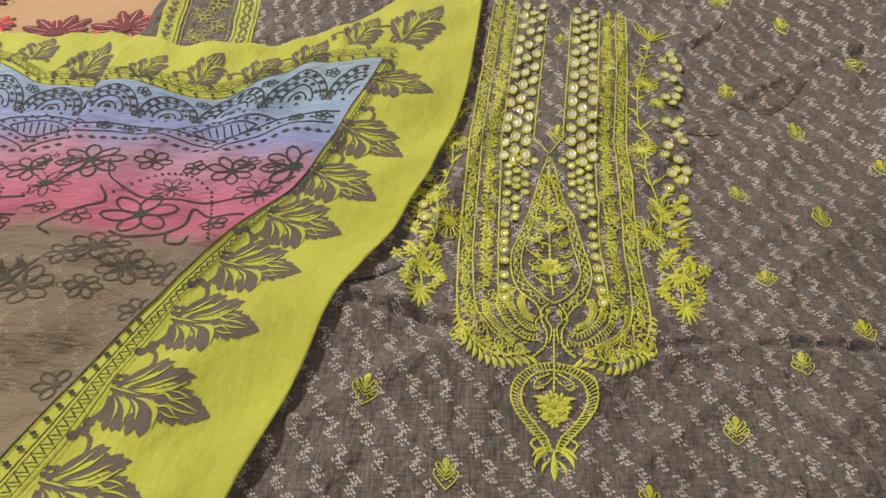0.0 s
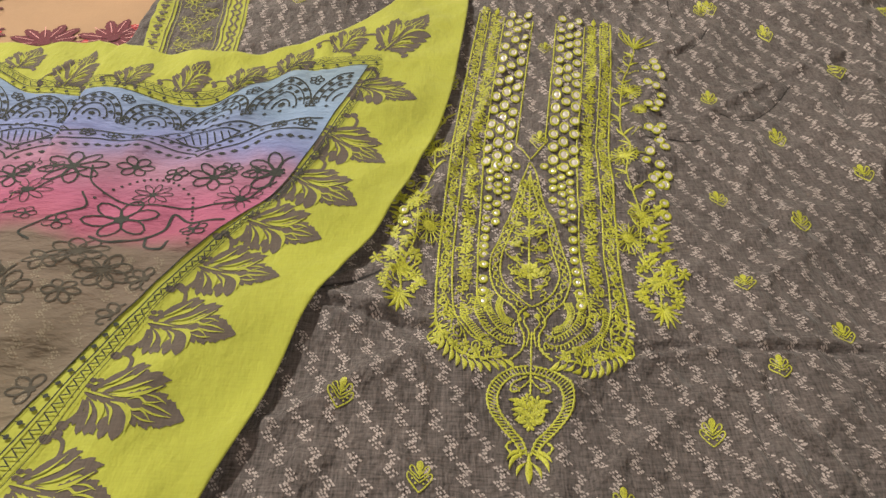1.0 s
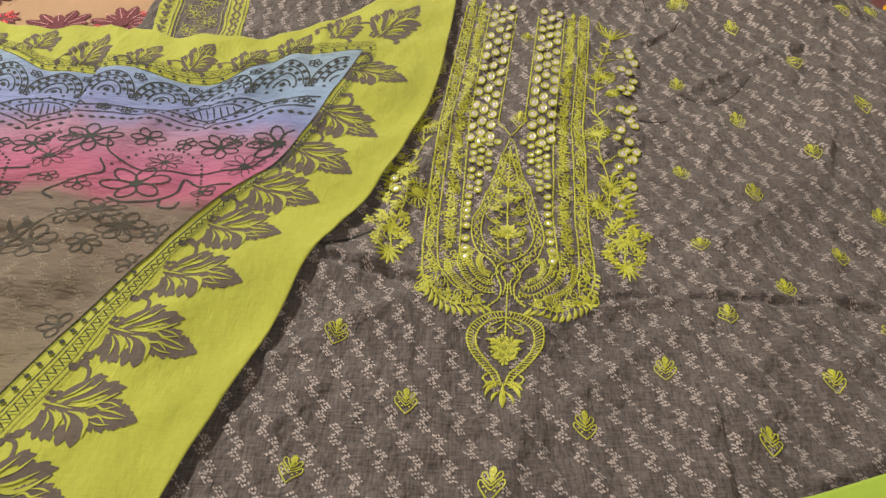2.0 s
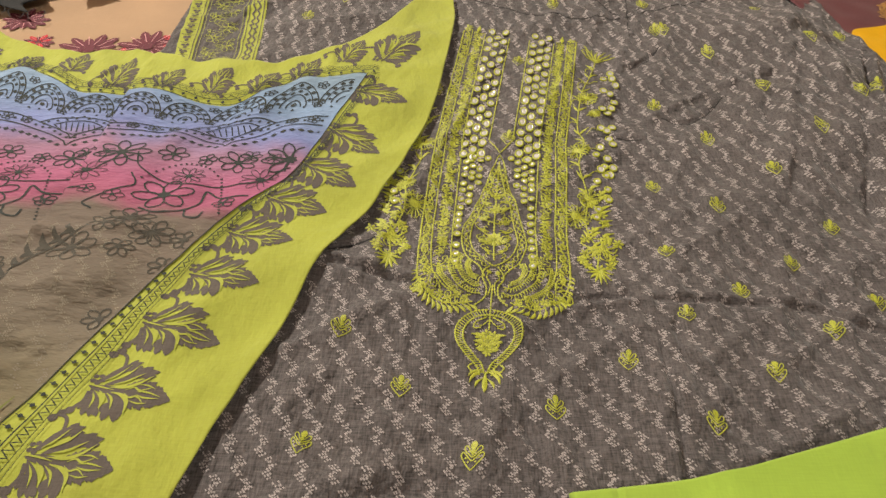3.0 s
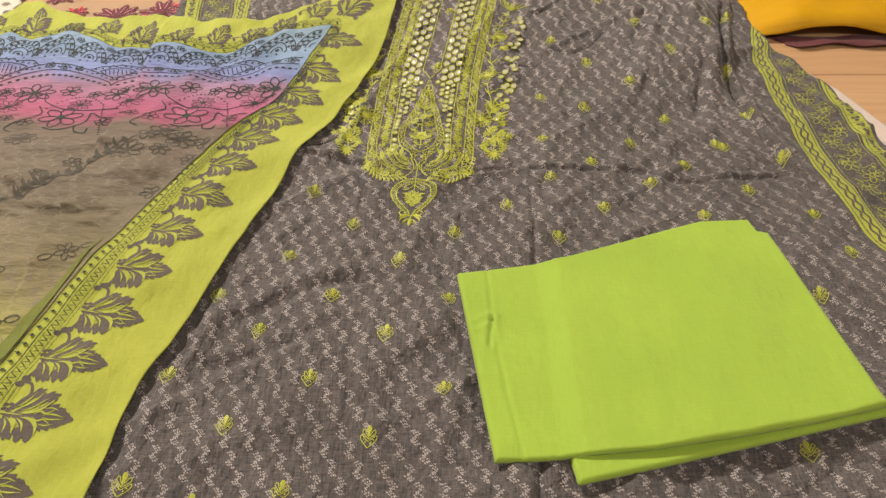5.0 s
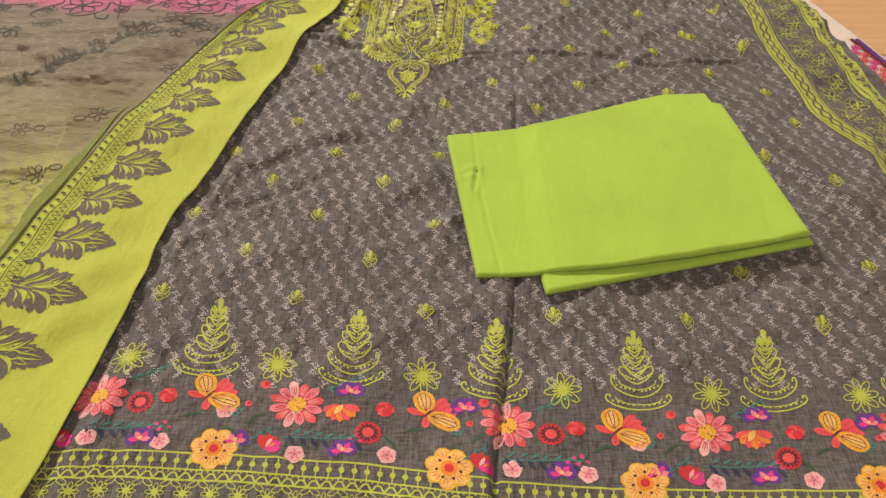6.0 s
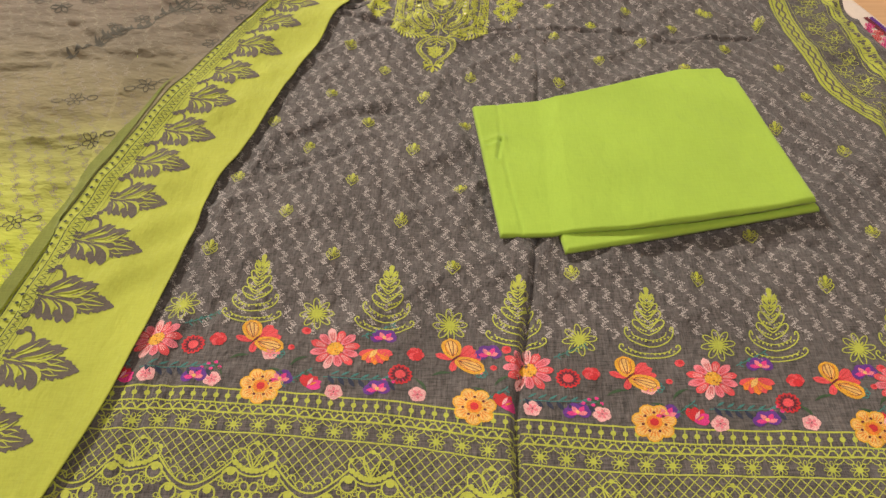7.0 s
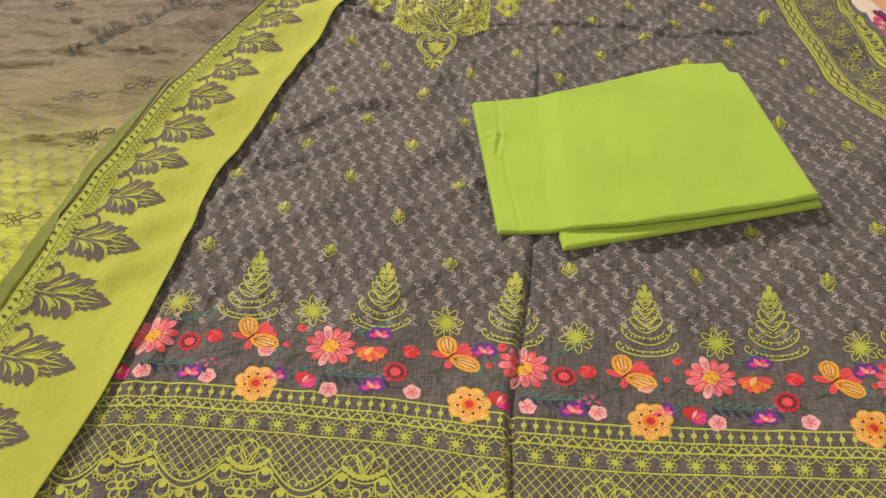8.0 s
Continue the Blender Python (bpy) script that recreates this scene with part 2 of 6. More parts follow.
class Ink:
    """Strokes and fills laid on a cloth: flat print, or raised thread."""

    def __init__(self, place=None):
        self.xy, self.dz, self.faces, self.mats, self.place, self.depth, self.slim, self.twist = [], [], [], [], place, 1.0, 1.0, 0.0

    def lay(self, p, lift):
        base = len(self.xy)
        p = np.asarray(p, float)
        if self.place is not None:
            p = self.place(p)
        self.xy.extend(p.tolist())
        self.dz.extend(np.broadcast_to(lift, (len(p),)).tolist())
        return base

    def stroke(self, pts, width, mat=0, lift=0.0, across=1, crown=0.0):
        """A line of that width (one number, or one a point), crowned for thread."""
        p = np.asarray(pts, float)
        if self.twist and crown and np.ndim(width) == 0:
            run = float(np.sum(np.hypot(*np.diff(p, axis=0).T)))
            p = resampled(p, max(4, int(run / self.twist)))
            beat = np.where(np.arange(len(p)) % 2, 1.0, 0.0)
            width, lift, crown = width * (0.50 + 0.75 * beat), lift, crown * (0.15 + 1.25 * beat)
        t = np.gradient(p, axis=0)
        t /= np.maximum(np.hypot(t[:, 0], t[:, 1]), 1e-9)[:, None]
        nrm = np.c_[-t[:, 1], t[:, 0]]
        w = np.broadcast_to(width, (len(p),)) * self.slim / 2
        if np.any(crown) and across < 2:
            across = 2
        n = across + 1
        ks = np.linspace(-1, 1, n)
        rows = np.stack([p + nrm * (w * k)[:, None] for k in ks], 1).reshape(-1, 2)
        lifts = (lift + np.broadcast_to(crown, (len(p),))[:, None] * (1 - ks ** 2)[None, :]).ravel()
        b = self.lay(rows, lifts)
        for i in range(len(p) - 1):
            for j in range(across):
                a = b + i * n + j
                self.faces.append((a, a + n, a + n + 1, a + 1))
                self.mats.append(mat)

    def petal(self, a, c, width, mat=0, lift=0.0, crown=0.0, bend=0.0, n=7, across=2, jag=0.0, sharp=1.0, peak=0.5):
        """A filled petal or leaf from a to c, widest at peak, bent sideways."""
        a, c = np.array(a, float), np.array(c, float)
        k = np.linspace(0, 1, n)
        d = c - a
        side = np.array([-d[1], d[0]])
        p = a + np.outer(k, d) + np.outer(np.sin(k * math.pi) * bend, side)
        kk = np.where(k < peak, k / peak * 0.5, 0.5 + (k - peak) / (1 - peak) * 0.5)
        w = width * np.sin(kk * math.pi) ** sharp
        if jag:
            w = w * (1 + jag * (np.arange(n) % 2 - 0.5) * 2)
        w[0], w[-1] = max(w[0], width * 0.08), width * 0.04
        self.stroke(p, w, mat, lift, across, crown)

    def dot(self, x, y, r, mat=0, lift=0.0, crown=0.0, n=8, ry=None):
        ring = arc(x, y, r, r if ry is None else ry, 0, 360 - 360 / n, n)
        b = self.lay(np.vstack([[[x, y]], ring]), np.r_[lift + crown, np.full(n, lift)])
        for i in range(n):
            self.faces.append((b, b + 1 + i, b + 1 + (i + 1) % n))
            self.mats.append(mat)

    def loop(self, cx, cy, rx, ry, width, mat=0, lift=0.0, crown=0.0, n=12):
        self.stroke(arc(cx, cy, rx, ry, 0, 360, n), width, mat, lift, 1, crown)

    def flower(self, cx, cy, r, petals, width, mat=0, outline=0.0, lift=0.0, crown=0.0, turn=0.0, inner=0.2, squash=1.0):
        """Petals round a centre, filled or drawn as outlines."""
        for i in range(petals):
            a = radians(turn) + i * 2 * math.pi / petals
            p = np.array((math.cos(a), math.sin(a) * squash))
            q = np.array((-math.sin(a), math.cos(a) * squash))
            if outline:
                k = np.linspace(0, 2 * math.pi, 11)
                mid, half = r * (1 + inner) / 2, r * (1 - inner) / 2
                pts = np.array((cx, cy)) + np.outer(mid - half * np.cos(k), p) + np.outer(np.sin(k) * width / 2, q)
                self.stroke(pts, outline, mat, lift, 1, crown)
            else:
                self.petal((cx + p[0] * r * inner, cy + p[1] * r * inner), (cx + p[0] * r, cy + p[1] * r), width, mat, lift, crown, peak=0.6, sharp=0.7)

    def build(self, name, relief, gap, materials, parent, label=""):
        xy = np.array(self.xy)
        z = relief.at(xy[:, 0], xy[:, 1]) + gap + self.depth * np.array(self.dz)
        return mesh_object(name, np.c_[xy, z], self.faces, materials, parent, label, self.mats)


def framed(origin, right, up):
    """Local plan coordinates to world: origin, and the two axes."""
    o, r, u = np.array(origin, float), np.array(right, float), np.array(up, float)
    return lambda p: o + np.outer(p[:, 0], r) + np.outer(p[:, 1], u)


def sheet(name, outline, relief, gap, nu, nv, material, parent, label="", thick=0.0008, us=None):
    """A cloth: outline(s, r) over the unit square, draped on the relief."""
    s = np.linspace(0, 1, nu) if us is None else us
    nu = len(s)
    gs, gr = np.meshgrid(s, np.linspace(0, 1, nv), indexing="ij")
    x, y = outline(gs.ravel(), gr.ravel())
    z = relief.at(x, y) + gap
    i = np.arange((nu - 1) * (nv - 1))
    a = (i // (nv - 1)) * nv + i % (nv - 1)
    faces = np.c_[a, a + 1, a + nv + 1, a + nv]
    ax, ay = x[faces[0]], y[faces[0]]
    if (ax[1] - ax[0]) * (ay[2] - ay[0]) - (ax[2] - ax[0]) * (ay[1] - ay[0]) < 0:
        faces = faces[:, ::-1]
    ob = mesh_object(name, np.c_[x, y, z], faces.tolist(), [material], parent, label)
    if thick:
        mod = ob.modifiers.new("thickness", "SOLIDIFY")
        mod.thickness, mod.offset = thick, -1
    return ob


def strip(name, middle, width, relief, gap, material, parent, label="", n=120, across=6):
    """A flat band printed along a line."""
    ink = Ink()
    ink.stroke(resampled(middle, n), width, 0, 0.0, across)
    return ink.build(name, relief, gap, [material], parent, label)


# ---- the room ----
FLOOR_Z = -0.018


def slab_box(name, lo, hi, material, parent=None, label="", kind="structure", category=""):
    bm = bmesh.new()
    bmesh.ops.create_cube(bm, size=1)
    for v in bm.verts:
        v.co = [l + (c + 0.5) * (h - l) for c, l, h in zip(v.co, lo, hi)]
    me = bpy.data.meshes.new(name)
    bm.to_mesh(me)
    bm.free()
    me.materials.append(material)
    ob = new(name, me)
    if parent is not None:
        ob.parent = parent
    else:
        tagged(ob, label, category, "", kind)
    return ob


RX0, RX1, RY0, RY1, RZ = -2.2, 2.6, -2.4, 3.6, 2.6
# walls and ceiling are never in view: added to hold and bounce the light
slab_box("unseen_wall_north", (RX0, RY1, -0.05), (RX1, RY1 + 0.1, RZ), WALL, label="plain beige wall, unseen, added to close the room and bounce light", category="wall")
slab_box("unseen_wall_south", (RX0, RY0 - 0.1, -0.05), (RX1, RY0, RZ), WALL, label="plain beige wall, unseen, added to close the room and bounce light", category="wall")
slab_box("unseen_wall_west", (RX0 - 0.1, RY0 - 0.1, -0.05), (RX0, RY1 + 0.1, RZ), WALL, label="plain beige wall, unseen, added to close the room and bounce light", category="wall")
slab_box("unseen_wall_east", (RX1, RY0 - 0.1, -0.05), (RX1 + 0.1, RY1 + 0.1, RZ), WALL, label="plain beige wall, unseen, added to close the room and bounce light", category="wall")
slab_box("ceiling", (RX0 - 0.1, RY0 - 0.1, RZ), (RX1 + 0.1, RY1 + 0.1, RZ + 0.1), WALL, label="plain beige ceiling, unseen, added to close the room and bounce light", category="ceiling")
floor = slab_box("floor", (RX0 - 0.1, RY0 - 0.1, FLOOR_Z - 0.06), (RX1 + 0.1, RY1 + 0.1, FLOOR_Z - 0.012), DARK_GAP, label="pale orange oak laminate floor under the cloths", category="floor")


# ---- the kurta's relief ----
FOLD = [(0.335, -0.30), (0.336, -0.13), (0.343, -0.077), (0.357, 0.011), (0.364, 0.07), (0.381, 0.278), (0.388, 0.412)]
CREASES = [
    ([(0.385, 0.414), (0.505, 0.414), (0.56, 0.392), (0.673, 0.404)], 0.0030, 0.0020),
    ([(0.125, 0.444), (0.160, 0.435), (0.182, 0.4287), (0.210, 0.422)], 0.0044, 0.0026),
    ([(0.120, 0.452), (0.168, 0.470)], 0.003, 0.0025),
    ([(0.379, 0.420), (0.352, 0.415), (0.315, 0.4074)], 0.0036, 0.0026),
    ([(0.379, 0.420), (0.382, 0.382)], 0.0030, 0.0026),
    ([(0.405, 0.41), (0.400, 0.37), (0.41, 0.33)], 0.0034, 0.0028),
    ([(0.428, 0.770), (0.455, 0.795), (0.474, 0.822)], 0.0030, 0.0025),
    ([(0.446, 0.668), (0.473, 0.662), (0.502, 0.689), (0.521, 0.712)], 0.0018, 0.0022),
    ([(0.455, 0.915), (0.452, 0.860)], 0.002, 0.0025),
    ([(0.375, 0.630), (0.415, 0.628)], 0.002, 0.003),
    ([(0.722, 0.83), (0.691, 0.734), (0.662, 0.631), (0.661, 0.577), (0.663, 0.521), (0.668, 0.464), (0.680, 0.40)], 0.008, 0.0035),
    ([(0.652, 0.690), (0.629, 0.601), (0.612, 0.542), (0.600, 0.495)], 0.007, 0.006),
    ([(0.625, 0.805), (0.655, 0.845), (0.700, 0.826)], 0.006, 0.010),
    ([(0.555, 0.737), (0.574, 0.743), (0.598, 0.749)], 0.006, 0.006),
    ([(0.560, 0.705), (0.552, 0.646), (0.557, 0.617)], 0.006, 0.007),
    ([(0.572, 0.620), (0.542, 0.557), (0.520, 0.513), (0.507, 0.479)], 0.006, 0.008),
    ([(0.640, 0.775), (0.633, 0.722), (0.634, 0.689)], 0.005, 0.006),
    ([(0.500, 0.88), (0.540, 0.83), (0.560, 0.77)], 0.004, 0.007),
    ([(0.440, 0.62), (0.450, 0.55), (0.440, 0.49)], 0.003, 0.006),
    ([(0.505, 0.50), (0.530, 0.45), (0.535, 0.36)], 0.003, 0.006),
    ([(0.660, 0.28), (0.680, 0.20), (0.72, 0.12)], 0.004, 0.007),
    ([(0.560, 0.03), (0.60, 0.06), (0.66, 0.05)], 0.003, 0.006),
    ([(0.15, 0.35), (0.20, 0.31), (0.27, 0.30)], 0.002, 0.006),
    ([(0.10, 0.20), (0.17, 0.24), (0.24, 0.26)], 0.0035, 0.006),
    ([(0.21, 0.22), (0.215, 0.12), (0.23, 0.02)], 0.002, 0.007),
    ([(0.07, 0.17), (0.105, 0.155), (0.20, 0.20)], 0.003, 0.005),
    ([(0.285, 0.34), (0.29, 0.27), (0.315, 0.16), (0.33, 0.05)], 0.004, 0.006),
    ([(0.05, -0.15), (0.06, -0.05), (0.10, 0.02)], 0.0025, 0.006),
    ([(0.035, -0.19), (0.035, -0.11), (0.06, -0.02)], 0.003, 0.005),
]


def bell(x, y, cx, cy, rx, ry):
    return np.exp(-((x - cx) / rx) ** 2 - ((y - cy) / ry) ** 2)


def kurta_height(x, y):
    calm = np.interp(y, [-0.06, 0.03], [0.30, 1.0])
    z = -0.0045 + calm * (0.0056 * ridges(x, y, 0.045, 72, 4, 2) + 0.0050 * ridges(x, y, 0.040, 35, 4, 3) + 0.0034 * ridges(x, y, 0.018, -60, 5, 4) + 0.0010 * ridges(x, y, 0.012, 84, 4, 21)) + 0.0016 * value_noise(x, y, 0.12, 5)
    loose = np.clip(bell(x, y, 0.62, 0.68, 0.11, 0.18), 0, 1) * np.clip((0.735 - x) / 0.05, 0, 1)
    z += loose * (0.004 * ridges(x, y, 0.045, 66, 5, 8) + 0.003 * ridges(x, y, 0.022, 72, 5, 13) - 0.003)
    # soft ridges with their steep side away from the lamp
    for line, high, left, right in (([(0.650, 0.960), (0.640, 0.860), (0.646, 0.800), (0.652, 0.740), (0.656, 0.690), (0.640, 0.620), (0.622, 0.540)], 0.024, 0.090, 0.036),
                                    ([(0.545, 0.780), (0.552, 0.730), (0.548, 0.680), (0.542, 0.630), (0.548, 0.600)], 0.008, 0.045, 0.016),
                                    ([(0.585, 0.660), (0.562, 0.600), (0.535, 0.550), (0.510, 0.500), (0.500, 0.450)], 0.007, 0.045, 0.014),
                                    ([(0.628, 0.650), (0.600, 0.600), (0.575, 0.570)], 0.005, 0.030, 0.012)):
        d, side = line_distance(x, y, line)
        ends = np.sin(np.pi / 2 * np.clip((y - line[-1][1]) / 0.12, 0, 1)) ** 2 * np.sin(np.pi / 2 * np.clip((line[0][1] - y) / 0.08, 0, 1)) ** 2
        z += high * ends * np.exp(-(d / np.where(side > 0, right, left)) ** 2)
    z += bell(x, y, 0.66, 0.26, 0.05, 0.16) * 0.006 * ridges(x, y, 0.03, 120, 4, 11)
    pucker = bell(x, y, 0.20, 0.44, 0.05, 0.03) + bell(x, y, 0.34, 0.43, 0.05, 0.02)
    z += pucker * 0.003 * ridges(x, y, 0.012, 90, 5, 12)
    d, side = line_distance(x, y, FOLD)
    z += np.interp(y, [0.0, 0.12, 0.36, 0.425], [1.0, 0.55, 0.5, 0.0]) * (-0.008 * np.exp(-(d / 0.0030) ** 2) + np.where(side > 0, 0.0050, 0.0) * np.exp(-(d / 0.020) ** 2))
    for pts, depth, width in CREASES:
        d, side = line_distance(x, y, pts)
        a, b = pts[0], pts[-1]
        fade = np.clip(np.minimum(np.hypot(x - a[0], y - a[1]), np.hypot(x - b[0], y - b[1])) / (5 * width), 0.25, 1)
        z += fade * (-depth * np.exp(-(d / width) ** 2) + depth * 0.7 * np.exp(-((d - 2.6 * width) / (1.6 * width)) ** 2) * (side > 0))
    return np.maximum(z, -0.0165)


KURTA = Relief(-0.12, 0.98, -0.30, 1.22, kurta_height, 0.0019)
KURTA_RIGHT = [(1.20, 0.70), (0.973, 0.717), (0.84, 0.738), (0.735, 0.741), (0.66, 0.755), (0.58, 0.785), (0.49, 0.806), (0.41, 0.818), (0.31, 0.835), (0.25, 0.858), (0.0, 0.915), (-0.28, 0.94)]


def kurta_outline(s, r):
    y = 1.20 - r * 1.48
    x1 = curve_at(KURTA_RIGHT, y) + 0.0015 * np.sin(y * 90)
    return -0.10 + s * (x1 + 0.10), y


kurta = thing("kurta_fabric", "creased grey cotton kurta panel with lime embroidered neckline on floor", "kurta")
sheet("fabric", kurta_outline, KURTA, 0.0, 520, 700, GREY, kurta, "grey-brown slubbed cotton")

# ---- the dupatta ----
EDGE = [(0.228, 0.930), (0.231, 0.855), (0.223, 0.764), (0.213, 0.676), (0.196, 0.604), (0.176, 0.541), (0.163, 0.505), (0.150, 0.481), (0.139, 0.458), (0.128, 0.430), (0.118, 0.390), (0.108, 0.351), (0.093, 0.307), (0.080, 0.256), (0.060, 0.186), (0.042, 0.140), (0.036, 0.095), (0.034, 0.058), (0.025, 0.004), (0.016, -0.054), (0.004, -0.124), (-0.017, -0.197), (-0.040, -0.29)]
TOP_OUT = [(0.228, 0.930), (0.208, 0.926), (0.190, 0.920), (0.178, 0.908), (0.162, 0.877), (0.130, 0.822), (0.104, 0.780), (0.070, 0.757), (0.037, 0.737), (-0.006, 0.734), (-0.050, 0.737), (-0.082, 0.748), (-0.116, 0.761), (-0.146, 0.762), (-0.173, 0.755), (-0.212, 0.760), (-0.246, 0.770), (-0.284, 0.789), (-0.308, 0.807), (-0.331, 0.807), (-0.346, 0.770), (-0.45, 0.760), (-0.60, 0.78), (-0.90, 0.78)]
INNER = [(0.133, 0.733), (0.107, 0.639), (0.094, 0.589), (0.083, 0.560), (0.0432, 0.500), (0.0225, 0.4596), (-0.0007, 0.4087), (-0.0218, 0.3585), (-0.0405, 0.3085), (-0.0572, 0.2585), (-0.072, 0.2085), (-0.0852, 0.1585), (-0.0969, 0.1085), (-0.1076, 0.0585), (-0.122, -0.03), (-0.150, -0.20)]
TOP_IN = TOP_IN_FLAT = [(0.133, 0.733), (0.101, 0.724), (0.066, 0.716), (0.036, 0.691), (0.013, 0.670), (-0.006, 0.661), (-0.041, 0.665), (-0.071, 0.676), (-0.099, 0.678), (-0.147, 0.679), (-0.173, 0.691), (-0.202, 0.712), (-0.230, 0.727), (-0.256, 0.724), (-0.278, 0.708), (-0.316, 0.728), (-0.346, 0.720), (-0.45, 0.715), (-0.90, 0.73)]


def laid(pts):
    """Where the lines of the shawl come to lie on top of the kurta's thickness."""
    q = np.array(pts, float)
    return np.c_[q[:, 0] + 0.006, q[:, 1] - 0.0085 - 0.018 * np.maximum(0, q[:, 1] - 0.4)]


INNER, TOP_IN = ([tuple(v) for v in laid(line)] for line in (INNER, TOP_IN))


def softened(z, cells):
    """The shape that a second cloth takes over small creases."""
    for axis in (0, 1):
        z = sum(np.roll(z, i, axis) for i in range(-cells, cells + 1)) / (2 * cells + 1)
    return z


KURTA_SOFT = Relief(-0.12, 0.98, -0.30, 1.22, lambda x, y: softened(KURTA.z, 5), 0.0019)


def dupatta_height(x, y):
    z = np.where(x > -0.10, KURTA_SOFT.at(np.maximum(x, -0.1), y), -0.003) + 0.0054
    z += 0.0016 * ridges(x, y, 0.06, 20, 3, 21) + 0.0010 * value_noise(x, y, 0.05, 22)
    grey = 1 / (1 + np.exp((y - 0.47) / 0.02)) / (1 + np.exp((x - curve_at([(p[1], p[0]) for p in INNER], y) + 0.03) / 0.01))
    z += grey * (0.0075 * ridges(x, y, 0.032, 8, 5, 23) + 0.005 * ridges(x, y, 0.015, -14, 7, 24))
    z += 0.007 * bell(x, y, -0.12, 0.70, 0.10, 0.06) + 0.006 * bell(x, y, 0.10, 0.80, 0.06, 0.06)
    z += 0.003 * np.sin((x + 0.35 * y) * 2 * math.pi / 0.085) ** 2 * np.clip((y - 0.62) / 0.08, 0, 1) * (x < 0.1)
    d, side = line_distance(x, y, EDGE)
    z += 0.0018 * np.exp(-(d / 0.010) ** 2)
    for pts, depth, width in (([(-0.20, 0.40), (-0.12, 0.335), (-0.06, 0.335)], 0.004, 0.006), ([(-0.40, 0.20), (-0.28, 0.30), (-0.20, 0.315)], 0.004, 0.004),
                              ([(-0.14, 0.675), (-0.13, 0.70), (-0.115, 0.77)], 0.0014, 0.002)):
        d, side = line_distance(x, y, pts)
        z += -depth * np.exp(-(d / width) ** 2) + 0.8 * depth * np.exp(-((d - 2.5 * width) / (1.5 * width)) ** 2) * (side > 0)
    return z


DUPATTA = Relief(-0.95, 0.30, -0.32, 1.02, dupatta_height)


def translation_surface(side_line, top_line, n, die=9.0):
    """A cloth whose one edge follows side_line and the other top_line from their common corner; the top line's waves die out downwards."""
    a, b = resampled(spline(side_line, 6), n), resampled(spline(top_line, 6), n)
    k = np.linspace(0, 1, n)

    def outline(s, r):
        x = np.interp(r, k, a[:, 0]) + np.interp(s, k, b[:, 0]) - a[0, 0]
        y = np.interp(r, k, a[:, 1]) + (np.interp(s, k, b[:, 1]) - a[0, 1]) * np.clip(1 - r / die, 0, 1)
        return x, y
    return outline


dupatta = thing("dupatta", "lime bordered dupatta shawl dip-dyed blue pink grey over the kurta", "shawl")
near = np.linspace(0, 1, 300) ** 1.15
sheet("border_cloth", translation_surface(EDGE, TOP_OUT, 300, 0.34), DUPATTA, 0.0, 0, 330, LIME, dupatta, "plain lime green cotton border", us=near)
sheet("dyed_field", translation_surface(INNER, TOP_IN, 300), DUPATTA, 0.0012, 0, 300, DYED, dupatta, "blue, pink, grey and lime dip-dyed field", 0, us=near)

# ---- the folded trouser cloth ----
TROUSER_TOP = [(0.305, 0.250), (0.36, 0.258), (0.413, 0.268), (0.48, 0.288), (0.545, 0.308), (0.591, 0.308), (0.5945, 0.292), (0.606, 0.288)]
TROUSER_LOW = [(0.330, 0.060), (0.36, 0.061), (0.389, 0.063), (0.45, 0.067), (0.52, 0.076), (0.58, 0.086), (0.637, 0.098)]


